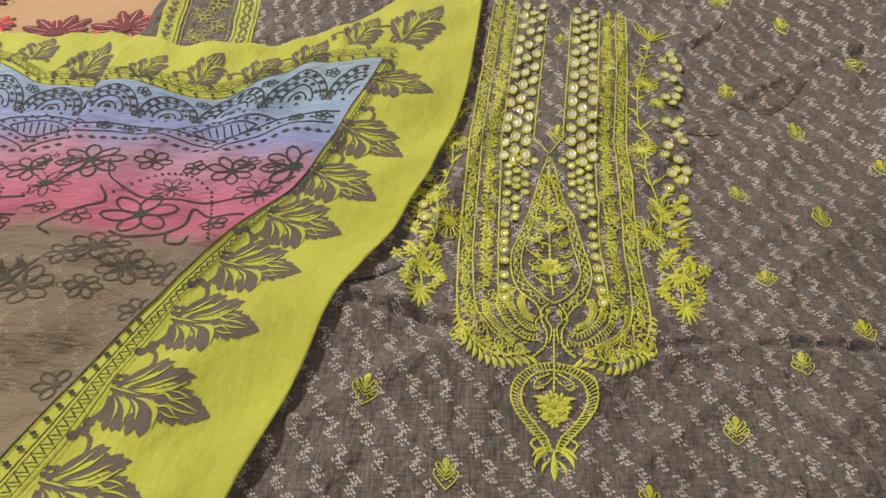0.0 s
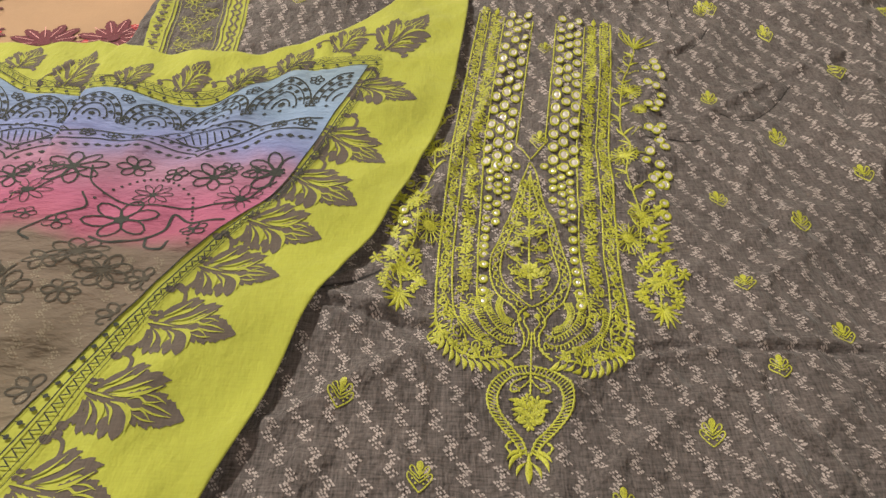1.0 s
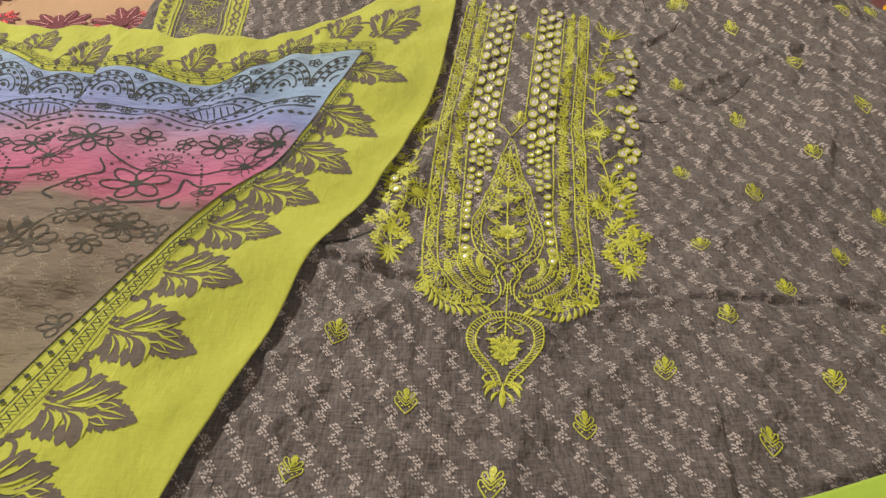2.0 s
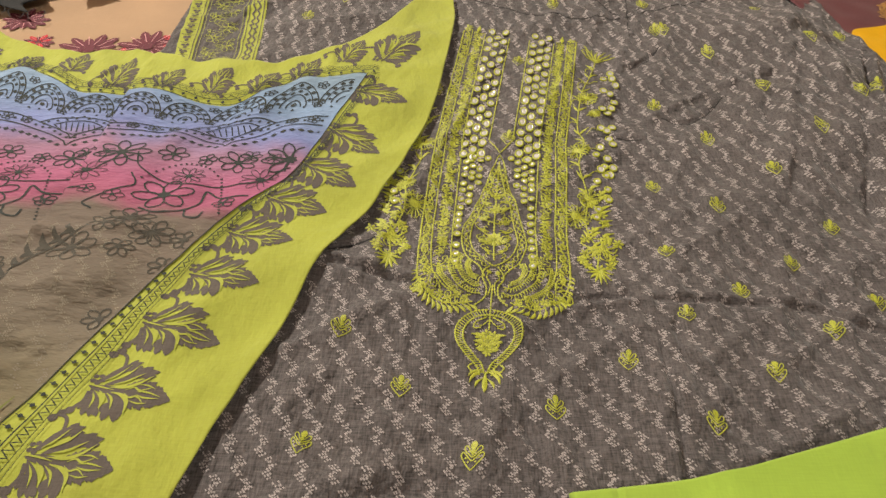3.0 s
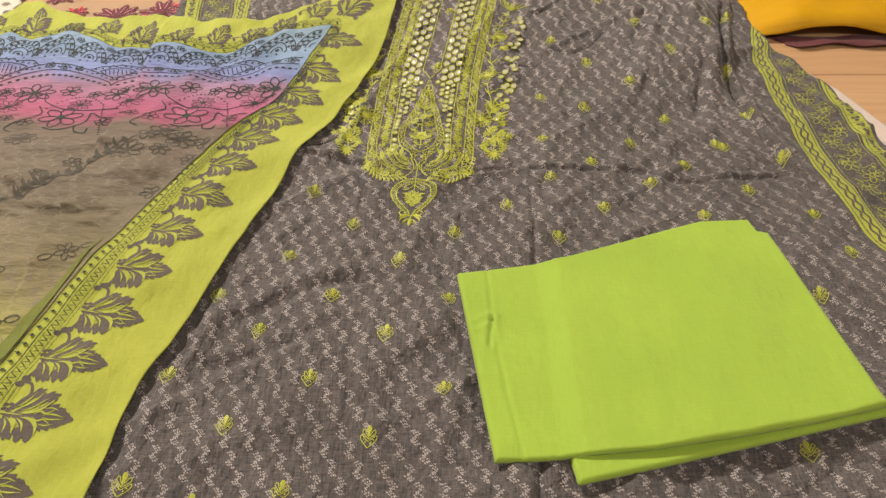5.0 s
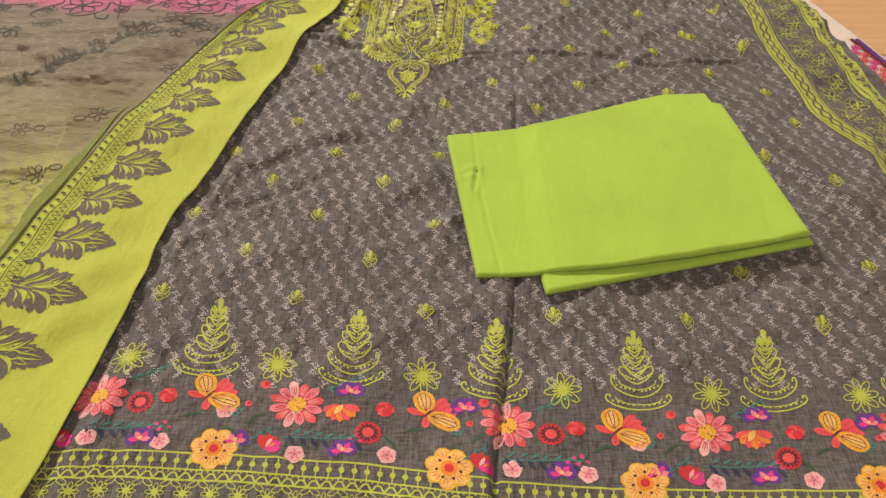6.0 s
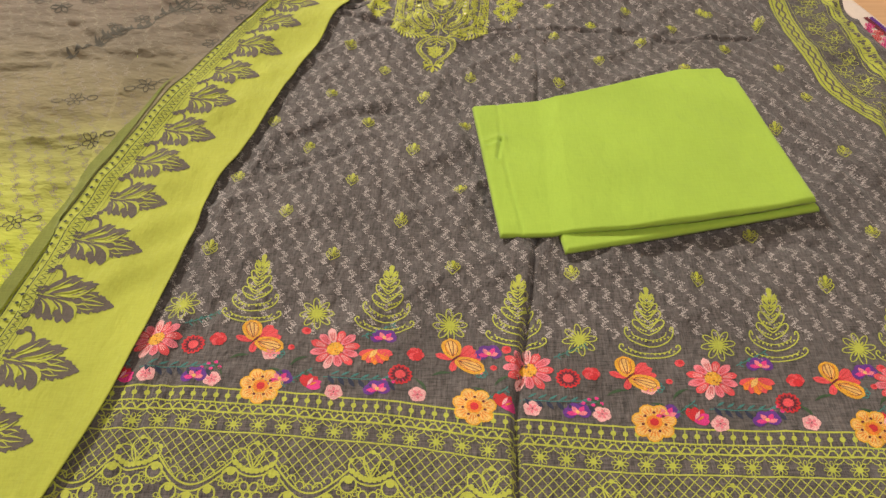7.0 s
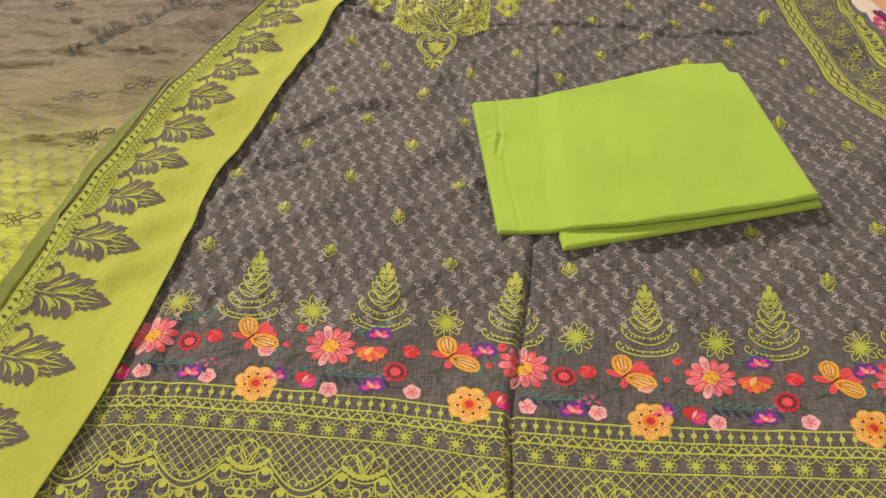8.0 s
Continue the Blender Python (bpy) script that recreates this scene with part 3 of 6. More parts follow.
def layer(name, top, low, z0, thick, material, parent, label="", nu=170, nv=90, bumps=0.0):
    """A folded layer of cloth: rounded along its edges, a little uneven on top."""
    a, b = resampled(top, nu), resampled(low, nu)
    k = 0.5 - 0.5 * np.cos(np.linspace(0, math.pi, nv))
    p = a[:, None, :] * (1 - k)[None, :, None] + b[:, None, :] * k[None, :, None]
    x, y = p[..., 0], p[..., 1]
    w = np.hypot(*(b - a).T)[:, None]
    d = np.minimum(k[None, :] * w, (1 - k)[None, :] * w)
    along = np.r_[0, np.cumsum(np.hypot(*np.diff((a + b) / 2, axis=0).T))]
    d = np.minimum(d, np.minimum(along, along[-1] - along)[:, None])
    e = np.clip(d / 0.0035, 0, 1)
    rise = np.sqrt(np.maximum(0, 1 - (1 - e) ** 2))
    zb = z0(x, y)
    zt = zb + thick(x, y) * (0.35 + 0.65 * rise) + bumps * e * (value_noise(x, y, 0.05, 31) + 0.4 * value_noise(x, y, 0.02, 32) - 0.7)
    seam, side = line_distance(x, y, [(0.333, 0.254), (0.338, 0.16), (0.352, 0.062)])
    zt = zt - 0.0012 * np.exp(-(seam / 0.0016) ** 2) * (bumps > 0)
    for pts in ([(0.335, 0.195), (0.331, 0.165)], [(0.318, 0.186), (0.336, 0.196)]):
        c, side = line_distance(x, y, pts)
        zt = zt - 0.0042 * np.exp(-(c / 0.0018) ** 2) * (bumps > 0) + 0.0020 * np.exp(-(c / 0.006) ** 2) * (bumps > 0)
    verts = np.vstack([np.c_[x.ravel(), y.ravel(), zt.ravel()], np.c_[x.ravel(), y.ravel(), zb.ravel()]])
    n, faces = nu * nv, []
    for i in range(nu - 1):
        for j in range(nv - 1):
            q = i * nv + j
            faces.append((q, q + 1, q + nv + 1, q + nv)[::-1] if (b[0, 1] > a[0, 1]) else (q, q + 1, q + nv + 1, q + nv))
            faces.append((n + q, n + q + nv, n + q + nv + 1, n + q + 1))
    ring = [i * nv for i in range(nu)] + [(nu - 1) * nv + j for j in range(1, nv)] + [i * nv + nv - 1 for i in range(nu - 2, -1, -1)] + [j for j in range(nv - 2, 0, -1)]
    for q, r in zip(ring, ring[1:] + ring[:1]):
        faces.append((q, r, n + r, n + q))
    ob = mesh_object(name, verts, faces, [material], parent, label)
    return ob


trousers = thing("folded_trouser_cloth", "plain lime green cotton trouser cloth folded on the grey kurta", "trousers")
layer("lower_fold", [(0.36, 0.21), (0.60, 0.24)], [(0.391, 0.043), (0.645, 0.097)], lambda x, y: 0.0055 + 0.006 * np.clip((x - 0.45) / 0.2, 0, 1) * np.clip((0.2 - y) / 0.1, 0, 1), lambda x, y: 0.0065 + 0 * x, TROUSER, trousers)
layer("upper_fold", TROUSER_TOP, TROUSER_LOW, lambda x, y: 0.0075 + 0.012 * np.clip((x - 0.38) / 0.25, 0, 1) + 0.0035 * np.clip((x - 0.38) / 0.02, 0, 1), lambda x, y: 0.0065 + 0 * x, TROUSER, trousers, bumps=0.0026)
# ---- the kurta's pale woven flecks ----
def stretch(y):
    """How far the cloth is drawn out lengthwise towards the shoulders."""
    return float(np.interp(y, [0.46, 0.52, 0.63, 0.69, 0.80, 1.3], [1.0, 1.20, 1.58, 1.85, 2.20, 2.20]))


DRAW_LAID = np.arange(-0.4, 1.3, 0.005)
DRAW_FLAT = -0.4 + np.r_[0, np.cumsum([0.005 / stretch(y) for y in DRAW_LAID[:-1]])]


def flecks(x0, x1, y0, y1, keep, relief, gap, parent, name, material, label="", drawn=False):
    """Chains of small zigzags, each a stack of paired woven dashes."""
    rng = np.random.RandomState(7)
    cx, cy, ddx, ddy, ww = [], [], [], [], []
    drift = (-0.0017, 0.0002, 0.0018, 0.0000, -0.0018, -0.0002, 0.0017)
    for i in range(-75, 75):
        for j in range(-55, 50):
            mx, my = 0.139 + i * 0.0195 + j * 0.0077, 0.425 - i * 0.0014 - j * 0.0155
            my = float(np.interp(my, DRAW_FLAT, DRAW_LAID)) if drawn else my
            g = stretch(my) if drawn else 1.0
            if not (x0 < mx < x1 and y0 < my < y1):
                continue
            mx, my = mx + rng.normal() * 0.0004, my + rng.normal() * 0.0005
            for row in range(7):
                for k in range(3):
                    if rng.rand() < 0.04:
                        continue
                    cx.append(mx + drift[row] + (k - 1) * 0.00160 + rng.normal() * 0.0002)
                    cy.append(my + g * ((3 - row) * 0.00200 + (k - 1) * 0.0004 + rng.normal() * 0.0002))
                    ddx.append(0.00060 + rng.normal() * 0.00015)
                    ddy.append(g * (-0.00060 + rng.normal() * 0.00015))
                    ww.append((0.00082 + 0.00030 * rng.rand()) * g ** 0.6)
    cx, cy, ddx, ddy, ww = map(np.array, (cx, cy, ddx, ddy, ww))
    ok = (cx > x0) & (cx < x1) & (cy > y0) & (cy < y1) & keep(cx, cy)
    cx, cy, ddx, ddy, ww = (a[ok] for a in (cx, cy, ddx, ddy, ww))
    ln = np.hypot(ddx, ddy)
    nx_, ny_ = -ddy / ln * ww / 2, ddx / ln * ww / 2
    xs = np.stack([cx - ddx + nx_, cx - ddx - nx_, cx + ddx - nx_, cx + ddx + nx_], 1).ravel()
    ys = np.stack([cy - ddy + ny_, cy - ddy - ny_, cy + ddy - ny_, cy + ddy + ny_], 1).ravel()
    z = relief.at(xs, ys) + gap
    f = np.arange(len(xs)).reshape(-1, 4)
    ob = mesh_object(name, np.c_[xs, ys, z], f.tolist(), [material], parent, label)
    return tagged(ob, kind="stuff")


HEM = [(-0.08, -0.092), (0.008, -0.100), (0.054, -0.097), (0.15, -0.102), (0.243, -0.108), (0.333, -0.121), (0.424, -0.128), (0.513, -0.129), (0.629, -0.130), (0.95, -0.137)]


def hem_place(p):
    """Along the hem's upper rail, and up from it."""
    s, w = p[:, 0], p[:, 1]
    lean = np.interp(s, [0.0, 0.10, 0.35, 0.60, 0.9], [0.0, 0.02, 0.08, 0.15, 0.20])
    return np.c_[s + w * lean, curve_at(HEM, s) + w]


BORDER_IN = [(0.86, 0.745), (0.740, 0.738), (0.685, 0.722), (0.640, 0.710), (0.565, 0.705), (0.500, 0.707), (0.410, 0.709), (0.311, 0.722), (0.25, 0.748), (0.18, 0.79)]
flecks(-0.10, 0.93, -0.045, 1.19, lambda x, y: (y > curve_at(HEM, x) + 0.045 + 0.03 * value_noise(x, y, 0.05, 41)) & (x < curve_at(BORDER_IN, y) - 0.004) & (x > -0.005) & (x < curve_at(KURTA_RIGHT, y) - 0.004), KURTA, 0.00032, kurta, "woven_fleck", FLECK, label="small pale stepped flecks woven into the grey", drawn=True)

# ---- small lime sprigs over the grey ----
SPRIGS_UPPER = [(0.359, 0.937), (0.477, 0.944), (0.478, 0.867), (0.621, 0.933), (0.528, 0.809), (0.646, 0.823), (0.565, 0.727), (0.444, 0.694), (0.485, 0.634), (0.594, 0.641), (0.704, 0.750), (0.712, 0.878), (0.657, 0.705), (0.661, 0.605), (0.661, 0.516), (0.531, 0.580), (0.416, 0.556), (0.466, 0.527), (0.561, 0.508), (0.608, 0.456), (0.563, 0.421), (0.409, 0.468), (0.511, 0.462), (0.461, 0.430), (0.411, 0.401), (0.519, 0.392), (0.461, 0.349), (0.563, 0.337), (0.409, 0.307), (0.360, 0.357), (0.304, 0.313), (0.488, 0.869), (0.305, 0.778), (0.286, 0.620), (0.05, 0.87), (0.09, 0.93)]
SPRIGS_LOWER = [(0.249, 0.276), (0.297, 0.227), (0.201, 0.326), (0.155, 0.374), (0.142, 0.281), (0.189, 0.231), (0.083, 0.232), (0.127, 0.193), (0.059, 0.146), (0.118, 0.096), (0.180, 0.139), (0.241, 0.185), (0.233, 0.085), (0.292, 0.131), (0.053, 0.046), (0.171, 0.041), (0.285, 0.026), (0.396, 0.025), (0.512, 0.020), (0.629, 0.015), (0.574, 0.072), (0.696, 0.080), (0.704, 0.190), (0.694, 0.284), (0.642, 0.228), (0.622, 0.378), (0.677, 0.338), (0.676, 0.431), (0.615, 0.450), (0.454, 0.065), (0.755, 0.01), (0.80, 0.09)]


def sprig(x, y, size, turn):
    c, s = math.cos(turn), math.sin(turn)
    tall = size * (0.35 + 0.65 * stretch(y))
    ink = Ink(framed((x, y), (c * size, s * size), (-s * tall, c * tall)))
    ink.slim, w, h = 0.84, 0.00100, 0.0004
    ink.dot(0, 0.0062, 0.0021, 0, crown=h, n=9, ry=0.0030)
    ink.petal((0, -0.0012), (0, 0.0066), 0.0026, 0, crown=h)
    for sg in (-1, 1):
        ink.stroke(spline([(0, -0.0018), (sg * 0.0024, 0.0004), (sg * 0.0052, 0.0032), (sg * 0.0050, 0.0056), (sg * 0.0034, 0.0054), (sg * 0.0018, 0.0024), (sg * 0.0006, 0.0006)], 4), w, 0, crown=h)
        ink.stroke(spline([(0, -0.0094), (sg * 0.0034, -0.0058), (sg * 0.0066, -0.0014), (sg * 0.0064, 0.0012), (sg * 0.0050, 0.0010), (sg * 0.0024, -0.0018), (0, -0.0040)], 4), w, 0, crown=h)
        ink.dot(sg * 0.0022, -0.0044, 0.0007, 0, crown=h, n=5)
        ink.dot(sg * 0.0040, -0.0020, 0.0007, 0, crown=h, n=5)
    return ink.build("sprig_motif", KURTA, 0.0005, [FLOSS], kurta)


for n, (x, y) in enumerate(SPRIGS_UPPER + SPRIGS_LOWER):
    sprig(x, y, 0.98 + 0.05 * math.sin(n * 2.3), radians(-5 + 5 * math.sin(n * 1.7)))

# ---- neckline embroidery ----
NECK_AXIS = [(0.30, 0.256), (0.323, 0.257), (0.377, 0.2615), (0.437, 0.2665), (0.49, 0.2685), (0.62, 0.2795), (0.81, 0.3065), (0.86, 0.314)]


def neck_place(p):
    u, v = p[:, 0], p[:, 1]
    return np.c_[curve_at(NECK_AXIS, 0.323 + v) + u, 0.323 + v - 0.05 * u]


neck = Ink(neck_place)
neck.slim, neck.twist = 0.82, 0.0014
TH, CR = 0.0017, 0.00075
rng = random.Random(5)
spots = []  # places of the mirrors: u, v, size, tall


def rosette(ink, u, v, r, n=6, turn=0.0):
    ink.flower(u, v, r, n, r * 0.62, 0, 0.0, 0, CR * 0.8, turn, 0.2, 1.15)
    ink.dot(u, v, r * 0.3, 1, 0.0006, 0.0005, 6)


def side_lines(sg):
    outer = [(0.0675, 0.515), (0.0655, 0.40), (0.063, 0.29), (0.0612, 0.17), (0.0605, 0.122), (0.0575, 0.099), (0.046, 0.083), (0.030, 0.0765), (0.014, 0.0800)]
    inner = [(0.0575, 0.515), (0.0555, 0.40), (0.053, 0.29), (0.0515, 0.17), (0.0500, 0.125), (0.0460, 0.104), (0.036, 0.091), (0.024, 0.0865)]
    band = [(0.0415, 0.510), (0.0395, 0.40), (0.0370, 0.29), (0.0345, 0.17), (0.0340, 0.122), (0.028, 0.110)]
    for line, w in ((outer, TH * 1.2), (inner, TH), (band, TH)):
        neck.stroke(spline([(sg * a, b) for a, b in line], 14), w, 0, crown=CR)
    neck.stroke(spline([(sg * 0.0120, 0.505), (sg * 0.0118, 0.40), (sg * 0.0115, 0.292)], 16), TH, 0, crown=CR)
    neck.stroke(spline([(sg * 0.0115, 0.292), (0, 0.272)], 6), TH, 0, crown=CR)
    o = resampled(spline([(sg * a, b) for a, b in outer], 10), 62)
    i = resampled(spline([(sg * a, b) for a, b in inner], 10), 62)
    for k in range(1, 60):
        m = (o[k] + i[k]) / 2
        if k % 2:
            neck.loop(m[0], m[1], 0.0026, 0.0038, 0.0013, 0, 0, CR * 0.7, 8)
            neck.dot(m[0], m[1], 0.0011, 1, 0.0003, 0.0003, 5)
        else:
            neck.stroke([o[k] * 0.8 + i[k] * 0.2, m + (0, 0.001), o[k] * 0.2 + i[k] * 0.8], 0.0013, 0, crown=CR * 0.6)
    for k in range(27):
        v = 0.132 + k * 0.0142
        u = np.interp(v, [0.12, 0.17, 0.29, 0.52], [0.0420, 0.0430, 0.0450, 0.0495]) * sg
        if k % 2:
            rosette(neck, u, v, 0.0050, 6, 20 * k)
        else:
            rosette(neck, u + sg * 0.001 * (-1) ** k, v, 0.0038, 5, 30)
        for q in (-1, 1):
            neck.petal((u, v + 0.0065), (u + q * 0.0052, v + 0.0095), 0.0028, 0, crown=CR * 0.6, bend=0.2 * q)
            neck.stroke(spline([(u, v + 0.004), (u + q * 0.0035, v + 0.0055), (u + q * 0.0050, v + 0.0030)], 3), 0.0009, 0, crown=CR * 0.5)
    for row in range(13):
        for col in range(3):
            q = row - 0.5 * (col == 1)
            spots.append((sg * 0.0262 + (col - 1) * 0.0084, 0.2705 + 0.0160 * q + 0.00037 * q * q + 0.0012, 0.96, 1.50))
    for row in range(14):
        v = 0.258 - row * 0.0108
        lo = np.interp(v, [0.11, 0.14, 0.165, 0.2, 0.24, 0.28], [0.022, 0.0275, 0.0265, 0.0185, 0.0120, 0.0045])
        for col in range(4):
            u = 0.0305 - col * 0.0066
            if u > lo + 0.0014:
                spots.append((sg * u, v + 0.0054 * (col % 2), 0.74, 1.10))


def teardrop(sg):
    out = [(0, 0.268), (0.006, 0.245), (0.0125, 0.212), (0.0195, 0.184), (0.0252, 0.160), (0.0262, 0.142), (0.021, 0.124), (0.011, 0.112), (0.0065, 0.104)]
    inn = [(0.0, 0.252), (0.0045, 0.228), (0.0085, 0.205), (0.0148, 0.178), (0.0188, 0.158), (0.0192, 0.144), (0.0145, 0.130), (0.006, 0.120), (0.0, 0.116)]
    a, b = resampled(spline([(sg * p, q) for p, q in out], 10), 44), resampled(spline([(sg * p, q) for p, q in inn], 10), 44)
    neck.stroke(a, TH, 0, crown=CR)
    neck.stroke(b, TH, 0, crown=CR)
    for k in range(4, 42):
        m = (a[k] + b[k]) / 2
        if k % 2:
            neck.loop(m[0], m[1], 0.0020, 0.0027, 0.0011, 0, 0, CR * 0.6, 7)
        else:
            neck.dot(m[0], m[1], 0.0013, 0, 0, CR * 0.6, 5)
    for k in range(7):
        v = 0.130 + k * 0.0125
        w = np.interp(v, [0.12, 0.15, 0.19, 0.25], [0.008, 0.0165, 0.0125, 0.003])
        neck.stroke(spline([(0, v), (sg * w * 0.5, v + 0.0025), (sg * w, v + 0.0090), (sg * w * 0.78, v + 0.0125)], 4), 0.0013, 0, crown=CR * 0.8)
        neck.petal((sg * w * 0.25, v + 0.004), (sg * w * 0.85, v + 0.0065), 0.0036, 0, crown=CR * 0.7)
        if k in (1, 3):
            neck.loop(sg * w * 0.62, v + 0.006, 0.0036, 0.0040, 0.0014, 0, 0.0002, CR, 9)
            neck.dot(sg * w * 0.62, v + 0.006, 0.0018, 1, 0.0004, 0.0004, 6)
    for k in range(9):
        neck.stroke([(0, 0.212 + k * 0.0045), (sg * 0.0036 * (1 - k / 12), 0.2135 + k * 0.0045)], 0.0014, 0, crown=CR * 0.6)


def lower_paisley(sg):
    rows = ([(0.0335, 0.130), (0.0355, 0.112), (0.030, 0.098), (0.018, 0.089), (0.008, 0.088)],
            [(0.0270, 0.130), (0.0295, 0.116), (0.025, 0.103), (0.015, 0.095), (0.0085, 0.096)],
            [(0.0205, 0.122), (0.0225, 0.113), (0.019, 0.104), (0.0125, 0.101)],
            [(0.0445, 0.118), (0.043, 0.104), (0.036, 0.094), (0.024, 0.084)])
    for line in rows:
        p = resampled(spline([(sg * a, b) for a, b in line], 8), 26)
        neck.stroke(p, TH * 0.9, 0, crown=CR)
        t = np.gradient(p, axis=0)
        t /= np.hypot(t[:, 0], t[:, 1])[:, None]
        for k in range(1, 25):
            n = np.array((-t[k, 1], t[k, 0])) * 0.0042
            neck.stroke([p[k], p[k] + n * 0.55, p[k] + n + t[k] * 0.001], 0.0011, 0, crown=CR * 0.6)
    fringe = resampled(spline([(sg * a, b) for a, b in ((0.0610, 0.112), (0.0575, 0.092), (0.047, 0.0785), (0.032, 0.0720), (0.016, 0.0745))], 8), 17)
    t = np.gradient(fringe, axis=0)
    for k, p in enumerate(fringe):
        n = np.array((t[k, 1], -t[k, 0])) * sg * -1
        n = -n / np.hypot(*n)
        if n[1] > 0:
            n = -n
        z = 0.65 if k < 5 else 1.0
        neck.petal(p - n * 0.002, p + z * n * 0.0050 + z * t[k] / np.hypot(*t[k]) * 0.0055, 0.0036 * z, 0, crown=CR, peak=0.5, bend=0.15)
        if k % 2:
            neck.petal(p - n * 0.003, p - n * 0.008 + t[k] / np.hypot(*t[k]) * 0.004, 0.0026, 0, crown=CR * 0.8, bend=-0.2)
        neck.stroke(spline([p - n * 0.002, p - n * 0.007 - t[k] * 0.3, p - n * 0.010], 3), 0.0011, 0, crown=CR * 0.6)
    rosette(neck, sg * 0.0570, 0.088, 0.0050, 6)
    for k in range(6):
        rosette(neck, sg * (0.020 + 0.0065 * k), 0.0815 + 0.0030 * (k % 2) + 0.0022 * max(0, k - 3), 0.0034, 6, 15 * k)
    neck.stroke(spline([(sg * 0.052, 0.094), (sg * 0.058, 0.084), (sg * 0.0625, 0.090), (sg * 0.0585, 0.097)], 4), TH * 0.8, 0, crown=CR)
    neck.stroke(spline([(sg * 0.003, 0.116), (sg * 0.0085, 0.106), (sg * 0.0045, 0.094), (sg * 0.0055, 0.084), (sg * 0.0125, 0.0765)], 6), TH, 0, crown=CR)
    neck.stroke(spline([(sg * 0.0015, 0.110), (sg * 0.0050, 0.104), (sg * 0.0015, 0.096), (sg * 0.0030, 0.086)], 6), TH * 0.8, 0, crown=CR)
    neck.dot(sg * 0.0035, 0.109, 0.0022, 0, 0, CR, 7)


def low(q):
    """The drop's heights, drawn together above its tip."""
    return q if q < 0.018 else 0.018 + (q - 0.018) * 0.84


def medallion(sg):
    out = [(0.0015, 0.083), (0.012, 0.0805), (0.0215, 0.070), (0.0243, 0.058), (0.0215, 0.046), (0.0135, 0.0335), (0.0065, 0.0245), (0.0040, 0.016)]
    inn = [(0.0, 0.0775), (0.0095, 0.0750), (0.0160, 0.0675), (0.0185, 0.0575), (0.0165, 0.0475), (0.0095, 0.0360), (0.0035, 0.0280), (0.001, 0.018)]
    a, b = resampled(spline([(sg * p, low(q)) for p, q in out], 8), 34), resampled(spline([(sg * p, low(q)) for p, q in inn], 8), 34)
    neck.stroke(a, TH, 0, crown=CR)
    neck.stroke(b, TH, 0, crown=CR)
    for k in range(1, 33):
        neck.stroke([a[k], (a[k] + b[k]) / 2, b[k]], 0.0010, 0, crown=CR * 0.6)
    neck.stroke(spline([(sg * 0.002, 0.066), (sg * 0.010, 0.061), (sg * 0.0110, 0.0555), (sg * 0.006, 0.0565)], 5), 0.0016, 0, crown=CR)
    neck.stroke(spline([(0, 0.064), (sg * 0.0055, 0.058), (sg * 0.0095, 0.0590)], 5), 0.0013, 0, crown=CR)
    for q in range(3):
        neck.petal((sg * 0.002, 0.045 - q * 0.004), (sg * (0.0125 - 0.002 * q), 0.0500 - q * 0.0060), 0.0042, 0, crown=CR, bend=0.2 * sg)
    neck.dot(sg * 0.0050, 0.0385, 0.0022, 0, 0, CR, 6)
    neck.petal((sg * 0.001, 0.020), (sg * 0.0105, 0.0078), 0.0032, 0, crown=CR, bend=0.18 * sg)
    neck.petal((sg * 0.001, 0.021), (sg * 0.0120, 0.0135), 0.0028, 0, crown=CR, bend=0.18 * sg)
    neck.petal((sg * 0.001, 0.014), (sg * 0.0065, 0.0045), 0.0026, 0, crown=CR, bend=0.15 * sg)
    neck.stroke(spline([(sg * 0.003, 0.021), (sg * 0.009, 0.0185), (sg * 0.0125, 0.0225), (sg * 0.0095, 0.0255)], 5), 0.0018, 0, crown=CR)


